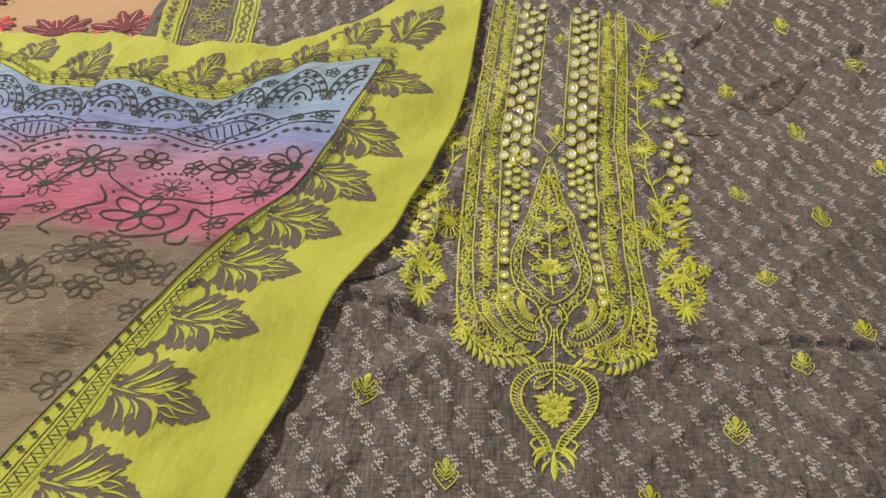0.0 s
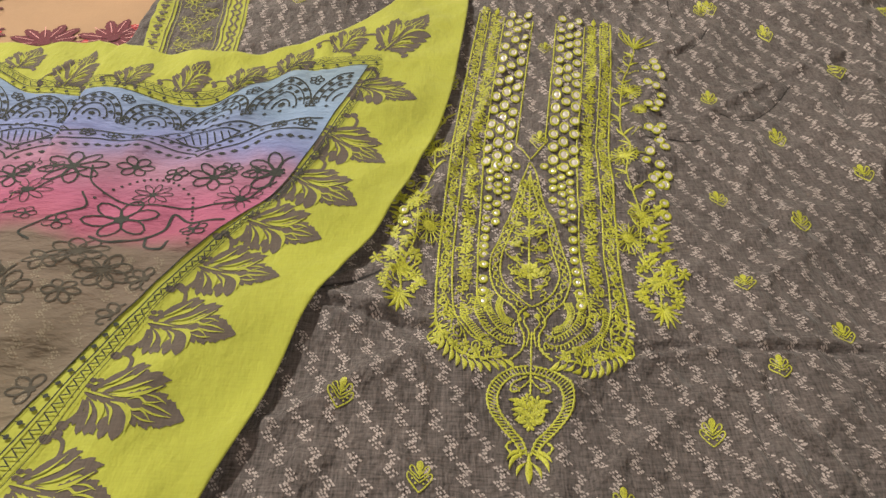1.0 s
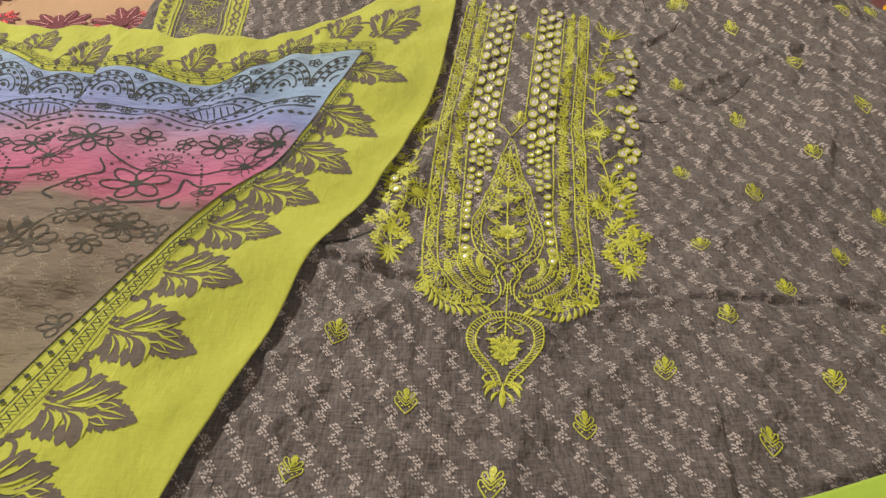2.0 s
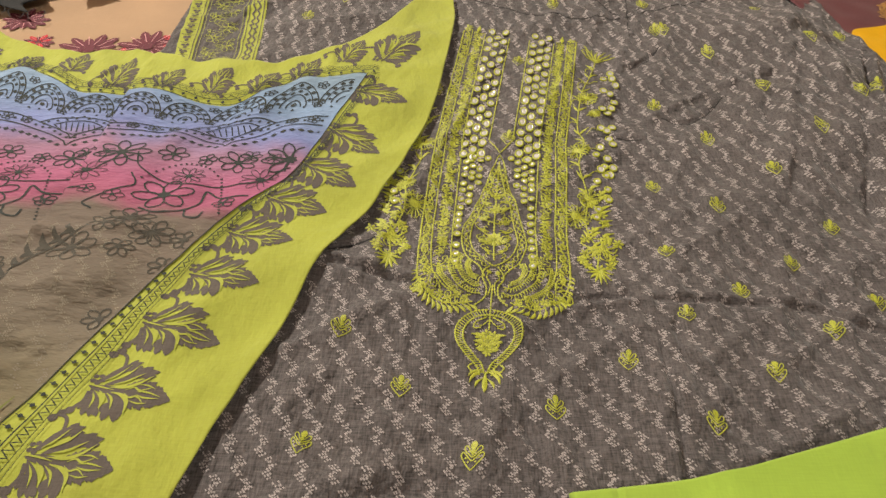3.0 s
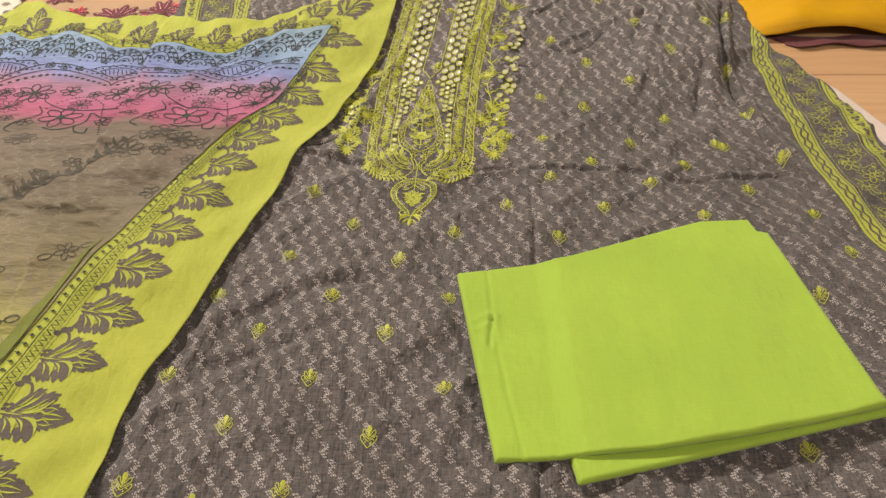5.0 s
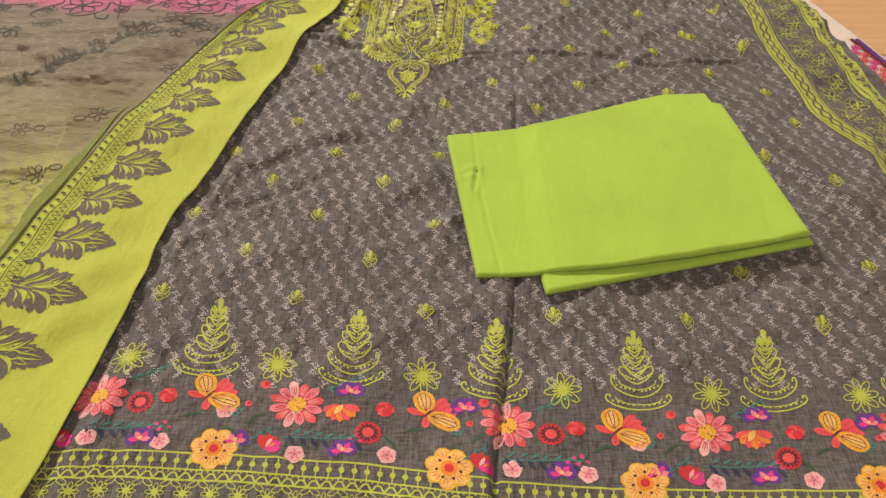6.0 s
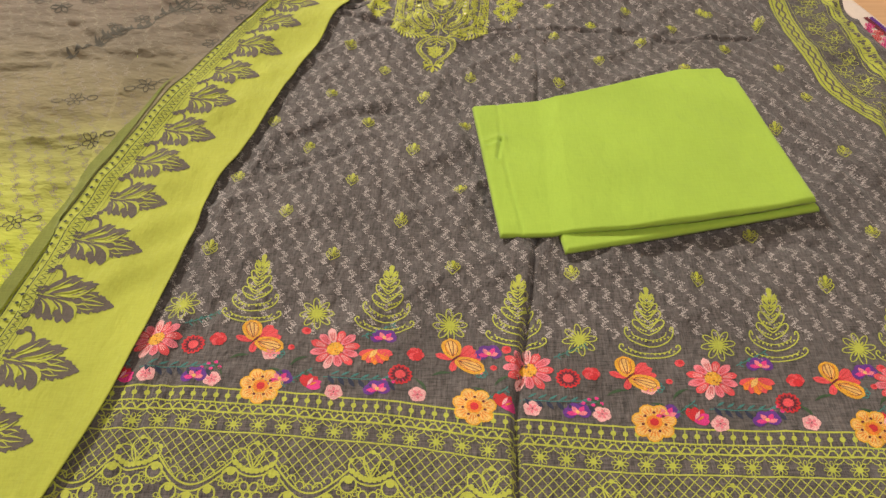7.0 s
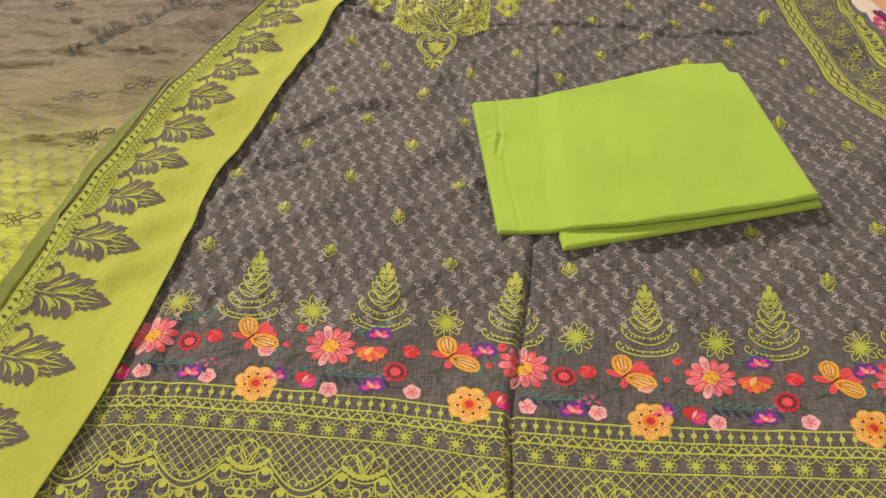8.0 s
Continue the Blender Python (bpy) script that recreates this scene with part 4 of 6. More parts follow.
def side_spray(sg, top):
    """The flowering vine that stands beside the neckline bands."""
    stem = [(0.078, top), (0.090, top - 0.03), (0.084, top - 0.07), (0.076, top - 0.11), (0.0735, 0.33), (0.080, 0.30), (0.074, 0.26), (0.081, 0.22), (0.078, 0.18), (0.085, 0.15), (0.083, 0.125)]
    stem = [(sg * a, b) for a, b in stem if b <= top]
    line = resampled(spline(stem, 8), 60)
    neck.stroke(line, 0.0017, 0, crown=CR)
    for k in range(2, 58, 3):
        q = 1 if (k // 3) % 2 else -1
        p = line[k]
        neck.petal(p, p + np.array((q * 0.0085, 0.0085)), 0.0034, 0, crown=CR, bend=0.15 * q)
        if k % 2:
            neck.petal(p, p + np.array((-q * 0.006, 0.010)), 0.0034, 0, crown=CR)
        else:
            neck.stroke(spline([p, p + (q * 0.006, 0.002), p + (q * 0.009, -0.004), p + (q * 0.006, -0.007)], 4), 0.0013, 0, crown=CR * 0.8)
    for u, v, r in ((0.082, 0.381, 0.0105), (0.074, 0.284, 0.0105), (0.082, 0.217, 0.0090), (0.070, 0.190, 0.0120), (0.090, 0.352, 0.006)):
        if v < top:
            neck.flower(sg * u, v, r * 1.1, 18, r * 0.10, 0, 0.0, 0, CR, 5, 0.25, 1.25)
            neck.flower(sg * u, v, r, 8, r * 0.55, 0, 0.0010, 0.0002, CR * 0.7, 11, 0.35, 1.25)
            neck.dot(sg * u, v, r * 0.38, 0, 0.0004, 0.0016, 9)
    for k in range(16):
        v = 0.135 + k * 0.0062
        u = 0.090 + 0.011 * abs(math.sin(k * 2.1)) - (0.012 if k < 3 else 0)
        if k % 2:
            spots.append((sg * u, v + 0.05, 0.85, 1.1))
        else:
            rosette(neck, sg * (u - 0.006), v, 0.0052, 6, 17 * k)
        neck.petal((sg * (u - 0.008), v - 0.003), (sg * (u + 0.002), v + 0.006), 0.0040, 0, crown=CR, bend=0.2 * sg)
    for k in range(9):
        a = radians(-90 + (k - 4) * 26)
        o = np.array((sg * 0.084, 0.124))
        neck.petal(o, o + np.array((math.cos(a) * 0.011 * sg, math.sin(a) * 0.017)), 0.0030, 0, crown=CR)
        p = np.array((sg * 0.088, 0.150))
        neck.stroke(spline([p, p + np.array((math.cos(a + 1.2) * 0.010, math.sin(a + 1.2) * 0.012)), p + np.array((math.cos(a + 1.7) * 0.014, math.sin(a + 1.7) * 0.015))], 4), 0.0016, 0, crown=CR)
    for k in range(8):
        a = k * 0.8
        rosette(neck, sg * (0.084 + 0.0125 * math.cos(a)), 0.137 + 0.011 * math.sin(a), 0.0046, 6, 21 * k)
    for u, v in ((0.094, 0.163), (0.103, 0.158), (0.077, 0.163)):
        neck.stroke(spline([(sg * 0.086, 0.146), (sg * (u - 0.004), v - 0.006), (sg * u, v)], 4), 0.0022, 0, crown=CR)
        rosette(neck, sg * u, v, 0.0052, 6)
    if top > 0.45:
        for k in range(17):
            v = 0.255 + k * 0.0112
            if k % 5 != 3:
                spots.append((sg * (0.1035 + 0.006 * (k / 16) + 0.0035 * math.sin(k * 1.9)), v, 0.95, 1.30))
            if k % 3 == 0:
                spots.append((sg * (0.0950 + 0.005 * (k / 16)), v + 0.005, 0.95, 1.25))
                neck.stroke(spline([(sg * 0.082, v - 0.008), (sg * 0.088, v - 0.001), (sg * 0.093, v)], 4), 0.0014, 0, crown=CR)
        for k in range(7):
            a = radians(20 + 22 * k)
            o = np.array((0.093, 0.470))
            neck.petal(o, o + np.array((math.cos(a) * 0.022, math.sin(a) * 0.030)), 0.0030, 0, crown=CR, bend=0.1)
            neck.stroke([o, o + np.array((math.cos(a + 0.2) * 0.014, math.sin(a + 0.2) * 0.018))], 0.0012, 0, crown=CR)


def couching(sg):
    """Fine curled stitches that fill the bands between the main lines."""
    r = random.Random(31 + sg)
    for v in np.arange(0.108, 0.512, 0.0022):
        edge = np.interp(v, [0.1, 0.12, 0.17, 0.29, 0.52], [0.045, 0.0500, 0.0515, 0.053, 0.0575])
        for u, half in ((edge - 0.0085 + 0.0015 * math.sin(v * 300), 0.0045), (edge + 0.0050, 0.0030)):
            p = np.array((sg * (u + r.uniform(-1, 1) * half), v + r.uniform(-1, 1) * 0.001))
            a = r.uniform(0, 6.28)
            d, e = np.array((math.cos(a), math.sin(a))) * 0.0030, np.array((-math.sin(a), math.cos(a))) * 0.0022
            neck.stroke(spline([p - d, p + e, p + d, p + d * 0.4 - e * 0.6], 3), 0.0012, 0, 0.0001, crown=CR * 0.7)
    for v in np.arange(0.125, 0.24, 0.0042):
        w = np.interp(v, [0.12, 0.15, 0.19, 0.25], [0.008, 0.0150, 0.0100, 0.002])
        p = np.array((sg * r.uniform(0.1, 0.85) * w, v))
        neck.stroke(spline([p, p + (sg * 0.002, 0.002), p + (sg * 0.0035, 0.0), p + (sg * 0.002, -0.0018)], 3), 0.0012, 0, 0.0001, crown=CR * 0.7)
    for k in range(22):
        p = np.array((sg * r.uniform(0.008, 0.056), r.uniform(0.078, 0.124)))
        a = r.uniform(0, 6.28)
        d = np.array((math.cos(a), math.sin(a))) * 0.0032
        if p[1] > 0.082 + 0.5 * max(0, abs(p[0]) - 0.04):
            neck.stroke(spline([p - d, p + (d[1] * 0.5, -d[0] * 0.5), p + d], 3), 0.0013, 0, 0.0001, crown=CR * 0.7)


for sg in (-1, 1):
    side_lines(sg)
    couching(sg)
    teardrop(sg)
    lower_paisley(sg)
    medallion(sg)
side_spray(1, 0.50)
side_spray(-1, 0.43)
neck.stroke(spline([(0, 0.122), (0, 0.16), (0, 0.20), (0, 0.256)], 10), 0.0018, 0, crown=CR)
neck.petal((0, 0.020), (0, 0.0), 0.0048, 0, crown=CR, peak=0.6)
neck.stroke([(0, 0.096), (0, 0.084), (0, 0.068), (0, 0.054)], 0.0016, 0, crown=CR)
for k in range(7):
    rosette(neck, 0.0062 * math.cos(k * 0.9), 0.0450 + 0.0058 * math.sin(k * 0.9), 0.0040, 6, 20 * k)
rosette(neck, 0, 0.045, 0.0045, 7)
rosette(neck, 0, 0.0365, 0.0040, 7)
rosette(neck, 0, 0.150, 0.0070, 8)
rosette(neck, 0, 0.187, 0.0055, 7)
rosette(neck, 0, 0.207, 0.0052, 7)
for sg in (-1, 1):
    rosette(neck, sg * 0.0625, 0.519, 0.0055, 6)
    neck.petal((sg * 0.0505, 0.512), (sg * 0.0505, 0.528), 0.006, 0, crown=CR)
neckline = neck.build("neckline_embroidery", KURTA, 0.0006, [FLOSS, FLOSS_DARK], kurta, "raised lime thread embroidery with mirrors")


def sequin_mesh(name, tall):
    """A domed mirror in a stitched ring."""
    verts, faces, mats = [], [], []
    e = 0.0029 if tall > 1.2 else 0.0020
    rings = ((0.0, 0.00140), (e * 0.62, 0.00115), (e, 0.0005), (e, 0.0009), (0.0039, 0.0012), (0.0044, 0.0007), (0.0045, 0.0))
    n = 12
    for r, z in rings[1:]:
        for k in range(n):
            a = 2 * math.pi * k / n
            verts.append((r * math.cos(a), r * math.sin(a) * tall, z))
    verts.append((0, 0, rings[0][1]))
    for k in range(n):
        faces.append((len(verts) - 1, k, (k + 1) % n))
        mats.append(0)
    for i in range(len(rings) - 2):
        for k in range(n):
            faces.append((i * n + k, (i + 1) * n + k, (i + 1) * n + (k + 1) % n, i * n + (k + 1) % n))
            mats.append(0 if i == 0 else 1)
    me = bpy.data.meshes.new(name)
    me.from_pydata(verts, [], faces)
    me.materials.append(MIRROR)
    me.materials.append(FLOSS)
    me.polygons.foreach_set("material_index", mats)
    me.polygons.foreach_set("use_smooth", [True] * len(me.polygons))
    return me


sequin_data = {}
for u, v, size, tall in spots:
    key = round(tall, 2)
    if key not in sequin_data:
        sequin_data[key] = sequin_mesh("mirror_sequin", key)
    x, y = neck_place(np.array([(u, v)]))[0]
    ob = new("mirror_sequin", sequin_data[key])
    ob.parent = neckline
    ob.matrix_basis = pose(x, y, float(KURTA.at(x, y)) + 0.0008, rng.gauss(2, 5), rng.gauss(0, 5), rng.uniform(-9, 0)) @ Matrix.Diagonal((size, size, size, 1))

# ---- hem: fir sprays, stars, printed flowers, rails, lattice and lace ----
def fir_spray(s):
    """Tiers of scrolled branches with beads, narrowing to a bud."""
    ink = Ink(lambda p: hem_place(p + np.array((s, 0.064))))
    w = 0.0012
    for k, (v, h, r) in enumerate(((0.0000, 0.0255, 0.0130), (0.0110, 0.0205, 0.0190), (0.0225, 0.0138, 0.0165), (0.0325, 0.0115, 0.0165), (0.0425, 0.0090, 0.0140), (0.0520, 0.0064, 0.0115))):
        for sg in (-1, 1):
            if k < 2:
                line = [(0, v), (h * 0.42, v + r * 0.10), (h * 0.80, v + r * 0.36), (h, v + r * 0.72), (h * 0.98, v + r), (h * 0.90, v + r * 1.02), (h * 0.87, v + r * 0.84)]
                back = [(0, v + r * 0.34), (h * 0.36, v + r * 0.42), (h * 0.66, v + r * 0.62), (h * 0.72, v + r * 0.80)]
                ink.stroke(spline([(sg * a, b) for a, b in back], 4), w * 0.7, 0)
            else:
                line = [(0, v), (h * 0.55, v + r * 0.26), (h * 0.96, v + r * 0.72), (h * 0.92, v + r), (h * 0.62, v + r * 0.94), (h * 0.25, v + r * 0.58), (0, v + r * 0.42)]
            ink.stroke(spline([(sg * a, b) for a, b in line], 5), w, 0)
            for q in range(1, 6 if k < 3 else 4):
                x = h * q / (6.2 if k < 3 else 5.0)
                ink.dot(sg * x, v + r * (0.20 + 0.40 * (x / h) ** 1.5) + 0.0012, 0.00105, 0, n=6)
    for sg in (-1, 1):
        ink.petal((sg * 0.001, 0.0600), (sg * 0.0050, 0.0685), 0.0028, 0)
        ink.stroke(spline([(0, 0.0570), (sg * 0.0048, 0.0620), (sg * 0.0060, 0.0670)], 4), w * 0.8, 0)
    ink.dot(0, 0.0715, 0.0026, 0, n=9, ry=0.0034)
    ink.petal((0, 0.0600), (0, 0.0740), 0.0040, 0, peak=0.6)
    return ink.build("fir_spray_motif", KURTA, 0.0004, [LIME_PRINT], kurta)


for s in (-0.015, 0.104, 0.221, 0.335, 0.448, 0.555, 0.665, 0.775):
    fir_spray(s)
for s in (0.042, 0.161, 0.278, 0.389, 0.506, 0.625, 0.73):
    ink = Ink(lambda p: hem_place(p + np.array((s, 0.0785))))
    ink.flower(0, 0, 0.0150, 8, 0.0054, 0, 0.0010, 0, 0, 10, 0.2, 1.05)
    ink.dot(0, 0, 0.0042, 0, n=10)
    ink.flower(0, 0, 0.0090, 8, 0.0018, 0, 0, 0, 0, 10, 0.3)
    ink.build("star_flower_motif", KURTA, 0.0004, [LIME_PRINT], kurta)

FLOWER_INKS = [CORAL, PINK, RED, ORANGE, AMBER, CREAM, PURPLE, MAGENTA, PALE, TEAL, NAVY, GREEN, MAROON]


def printed(name, s, w, draw, turn=0.0, size=1.0, label=""):
    c, n = math.cos(radians(turn)) * size, math.sin(radians(turn)) * size
    rot = np.array(((c, n), (-n, c)))
    ink = Ink(lambda p: hem_place(p @ rot * np.array((1.0, 0.9)) + np.array((s, w))))
    ink.depth = 0.35
    draw(ink)
    return ink.build(name, KURTA, 0.0004, FLOWER_INKS, kurta, label)


def daisy(k):
    for i in range(12):
        a = i * 2 * math.pi / 12 + 0.1
        m = (0, 1, 0, 8, 1)[i % 5]
        r = 0.0215 + 0.0016 * math.sin(i * 2.6)
        d = np.array((math.cos(a), math.sin(a)))
        n = np.array((-d[1], d[0]))
        k.petal(d * 0.006, d * r, 0.0074, m, 0.0002 * (i % 2), peak=0.66, sharp=0.55, n=9)
        for q in (-1, 0, 1):
            k.stroke([d * 0.009 + n * q * 0.0007, d * 0.013 + n * q * 0.0014, d * (0.0175 - 0.001 * abs(q)) + n * q * 0.0018], 0.00055, 2 if m != 0 else 8, 0.0005)
    k.dot(0, 0, 0.0072, 4, 0.0005, n=12)
    for i in range(26):
        x, y = math.cos(i * 2.4) * 0.0015 * math.sqrt(i), math.sin(i * 2.4) * 0.0015 * math.sqrt(i)
        k.dot(x, y, 0.0008, (3, 5, 12, 5)[i % 4], 0.0007, n=5)


def wheel(k):
    k.flower(0, 0, 0.0105, 14, 0.0042, 2, 0, 0, 0, 0, 0.5)
    k.flower(0, 0, 0.0088, 14, 0.0022, 12, 0, 0.0003, 0, 0, 0.4)
    k.dot(0, 0, 0.0046, 0, 0.0004, n=10)


def poppy(k):
    for i in range(6):
        a = i * 1.05
        k.dot(math.cos(a) * 0.0035, math.sin(a) * 0.0030, 0.0042, 2 if i % 2 else 0, 0.0001 * i, n=8)


def butterfly(k):
    # coral petals behind, then two veined amber wings
    for a, c, w in (((0.003, 0.000), (0.019, 0.013), 0.011), ((0.004, 0.002), (0.012, 0.018), 0.010), ((0.006, -0.002), (0.025, 0.006), 0.009), ((-0.002, -0.005), (-0.020, -0.004), 0.0070), ((0.000, -0.005), (0.001, -0.019), 0.0075)):
        k.petal(a, c, w, 0, 0.0, peak=0.66, sharp=0.6, n=9)
        k.stroke([a, ((a[0] + c[0]) / 2, (a[1] + c[1]) / 2), (c[0] * 0.85, c[1] * 0.85)], 0.0006, 2, 0.0003)
    for c, w in (((-0.0115, 0.020), 0.0200), ((0.031, -0.008), 0.0190)):
        a = np.array((-0.001, -0.004))
        d = np.array(c) - a
        k.petal(a, c, w, 4, 0.0003, peak=0.62, sharp=0.5, n=11)
        k.petal(a + d * 0.12, a + d * 0.90, w * 0.66, 5, 0.0005, peak=0.62, sharp=0.55, n=9)
        side = np.array((-d[1], d[0])) / np.hypot(*d)
        for q in (-0.42, -0.14, 0.14, 0.42):
            k.stroke(spline([a + d * 0.1, a + d * 0.5 + side * w * q * 0.62, a + d * (0.88 - 0.25 * abs(q)) + side * w * q * 0.75], 4), 0.0008, 12 if abs(q) < 0.2 else 3, 0.0008)
        rim = np.linspace(0, 2 * math.pi, 15)
        k.stroke(a + np.outer(0.53 - 0.36 * np.cos(rim), d) + np.outer(np.sin(rim) * w * 0.30, side), 0.0006, 12, 0.0008)
    k.petal((-0.003, -0.008), (0.004, 0.004), 0.0026, 12, 0.0009)


def marigold(k):
    for i in range(7):
        a = i * 2 * math.pi / 7
        c, s = math.cos(a), math.sin(a)
        k.dot(c * 0.0115, s * 0.0115, 0.0070, 4, 0.0001, n=10)
        k.dot(c * 0.0118, s * 0.0118, 0.0053, 5, 0.0003, n=10)
        for q in (-0.25, 0.0, 0.25):
            k.petal((math.cos(a + q * 0.6) * 0.0075, math.sin(a + q * 0.6) * 0.0075), (math.cos(a + q) * 0.0150, math.sin(a + q) * 0.0150), 0.0011, 3, 0.0005)
        k.dot(math.cos(a + 0.45) * 0.0092, math.sin(a + 0.45) * 0.0092, 0.0014, 12, 0.0006, n=6)
    k.dot(0, 0, 0.0064, 3, 0.0005, n=10)
    k.dot(0, 0, 0.0038, 2, 0.0007, n=8)


def pansy(k):
    for a, m in ((-0.4, 6), (0.6, 6), (1.8, 6), (2.9, 6)):
        k.dot(math.cos(a) * 0.0062, math.sin(a) * 0.0042, 0.0056, m, 0, n=9)
    for a, m in ((-0.4, 1), (0.6, 7), (1.8, 1), (2.9, 7)):
        k.petal((0, -0.002), (math.cos(a) * 0.0088, math.sin(a) * 0.0066), 0.0044, m, 0.0004, peak=0.6)
    k.dot(0.0005, 0.0, 0.0018, 5, 0.0007, n=6)


def tulip(k):
    for a in (-0.9, -0.3, 0.3, 0.9, 1.5):
        k.petal((0, -0.004), (math.sin(a) * 0.0115, math.cos(a) * 0.010), 0.0075, 2 if a < 0.5 else 7, 0.0001 * (a + 1), peak=0.65, sharp=0.7)
    k.petal((0, -0.002), (0.001, 0.007), 0.003, 8, 0.0006)
    k.petal((0.002, -0.002), (0.006, 0.004), 0.002, 3, 0.0006)


def fan_flower(k):
    for i in range(7):
        a = radians(200 + i * 24)
        k.petal((0.003, 0.005), (0.003 - math.cos(a) * 0.0005 + math.cos(a) * 0.016, 0.005 + math.sin(a) * 0.016), 0.0072, (0, 3)[i % 2], 0.0001 * i, peak=0.7, sharp=0.6)
    k.petal((0.004, 0.006), (-0.002, -0.004), 0.005, 5, 0.0008)


def blossom(k):
    k.flower(0, 0, 0.0078, 5, 0.0078, 8, 0, 0, 0, 20, 0.1)
    k.flower(0, 0, 0.0050, 5, 0.0026, 1, 0, 0.0004, 0, 56, 0.1)


def tiny_blue(k):
    k.flower(0, 0, 0.0055, 6, 0.0040, 9, 0.0010, 0, 0, 0, 0.2)
    k.dot(0, 0, 0.0018, 1, 0.0003, n=6)


def bud(k):
    k.dot(0, 0, 0.0042, 0, n=8)
    k.dot(0.0008, 0.0008, 0.0022, 2, 0.0003, n=6)


def fern(k):
    k.stroke(spline([(-0.014, -0.006), (0, 0.0), (0.014, 0.007)], 6), 0.0010, 9)
    for i in range(7):
        x = -0.011 + i * 0.004
        for q in (-1, 1):
            k.petal((x, x * 0.45), (x + 0.0035, x * 0.45 + q * 0.0036), 0.0014, 11 if i % 2 else 9)


def blue_stem(k):
    k.stroke(spline([(-0.028, -0.002), (0, 0.0), (0.030, 0.004)], 8), 0.0010, 9)
    for i in range(7):
        x = -0.024 + i * 0.0085
        k.petal((x, 0.0), (x + 0.0065, -0.0085), 0.0040, 10)
        k.petal((x + 0.002, 0.001), (x + 0.009, 0.0065), 0.0022, 9)


def blade(k):
    k.petal((-0.009, 0.003), (0.010, -0.003), 0.0032, 11, bend=0.12)


def crumbs(k):
    for x, y in ((0, 0), (0.006, 0.002), (0.003, -0.005), (0.010, -0.003), (-0.005, -0.004)):
        k.dot(x, y, 0.0019, 7, n=6)


REPEATS = ((0.028, 0), (0.182, 1), (0.346, 0), (0.498, 1), (0.652, 0), (0.80, 1))
for s, odd in REPEATS:
    printed("daisy_print", s, 0.045, daisy, 10 * odd)
    printed("fern_print", s + 0.034, 0.066, fern, 8)
    printed("fern_print", s - 0.030, 0.014, fern, 14)
    printed("blue_stem_print", s + 0.022, 0.018, blue_stem, -2)
    printed("crumb_print", s + 0.050, 0.022, crumbs)
    printed("tulip_print", s - 0.020 + 0.003 * odd, 0.010, tulip, -20)
    printed("pansy_print", s + 0.040, 0.010, pansy, 20)
for s in (0.060, 0.379, 0.70):
    printed("wheel_flower_print", s, 0.040, wheel)
for s in (0.240, 0.557):
    printed("wheel_flower_print", s, 0.025, wheel)
    printed("fan_flower_print", s - 0.026, 0.042, fan_flower)
    printed("pansy_print", s - 0.018, 0.060, pansy, 15)
for s in (0.081, 0.251, 0.398, 0.566, 0.72):
    printed("poppy_print", s, 0.046, poppy)
for n, s in enumerate((0.113, 0.285, 0.430, 0.598, 0.76)):
    printed("butterfly_print", s, 0.050 - 0.001 * n, butterfly, -8 - 3 * n, 0.86)
    printed("pansy_print", s + 0.027, 0.055 if n % 2 else 0.012, pansy, 25)
    printed("bud_print", s + 0.042, 0.060, bud)
    printed("bud_print", s + 0.032, 0.042, bud, 0, 0.7)
    printed("tiny_blue_print", s + 0.022, 0.036, tiny_blue)
    for k in range(5):
        printed("leaf_blade_print", s - 0.028 + 0.017 * k, 0.022 + 0.012 * ((k * 7) % 3) - 0.004, blade, (k * 67) % 90 - 30, 0.9)
for s in (0.126, 0.303, 0.447, 0.621):
    printed("marigold_print", s, 0.0045, marigold, 12)
for s, w in ((0.084, 0.008), (0.256, 0.009), (0.406, 0.010), (0.573, 0.008), (0.128, 0.036), (0.445, 0.036), (0.350, 0.010), (0.029, 0.010), (0.187, 0.004), (0.50, 0.005)):
    printed("blossom_print", s, w, blossom, 30 * s * 20)

S0, S1 = -0.08, 0.93


def along(w, n=420):
    return np.c_[np.linspace(S0, S1, n), np.full(n, w)]


rails = Ink(hem_place)
for w, t in ((0.0, 0.0015), (-0.0125, 0.0013), (-0.0205, 0.0015), (-0.0375, 0.0013)):
    rails.stroke(along(w), t, 0)
for k in range(106):
    s = S0 + 0.0095 * k
    rails.dot(s, -0.0062, 0.0023, 0, n=8, ry=0.0024)
    rails.stroke([(s, -0.001), (s, -0.006), (s, -0.012)], 0.0009, 0)
for k in range(240):
    s = S0 + 0.0042 * k
    rails.stroke([(s, -0.0125), (s, -0.0145)], 0.0010, 0)
for k in range(106):
    s = S0 + 0.0095 * k
    rails.stroke([(s - 0.0048, -0.0200), (s - 0.0016, -0.0154), (s + 0.0016, -0.0154), (s + 0.0047, -0.0200)], 0.0014, 0)
tagged(rails.build("hem_rail_print", KURTA, 0.00035, [LIME_PRINT], kurta, "printed lime rails with beads and zigzag"), kind="stuff")
stars = Ink(hem_place)
for k in range(49):
    s = S0 + 0.0205 * k
    stars.flower(s + 0.0065, -0.0305, 0.0068, 8, 0.0026, 0, 0.0006, 0, 0, 0, 0.3)
    stars.dot(s + 0.0065, -0.0305, 0.0026, 0, n=8)
    for a in (-150, -30):
        e = np.array((math.cos(radians(a)), math.sin(radians(a)))) * 0.0085
        o = np.array((s - 0.0040, -0.0215))
        k2 = np.linspace(0, 2 * math.pi, 9)
        side = np.array((-e[1], e[0]))
        stars.stroke(o + np.outer(0.5 - 0.5 * np.cos(k2), e) + np.outer(np.sin(k2) * 0.24, side), 0.0007, 0)
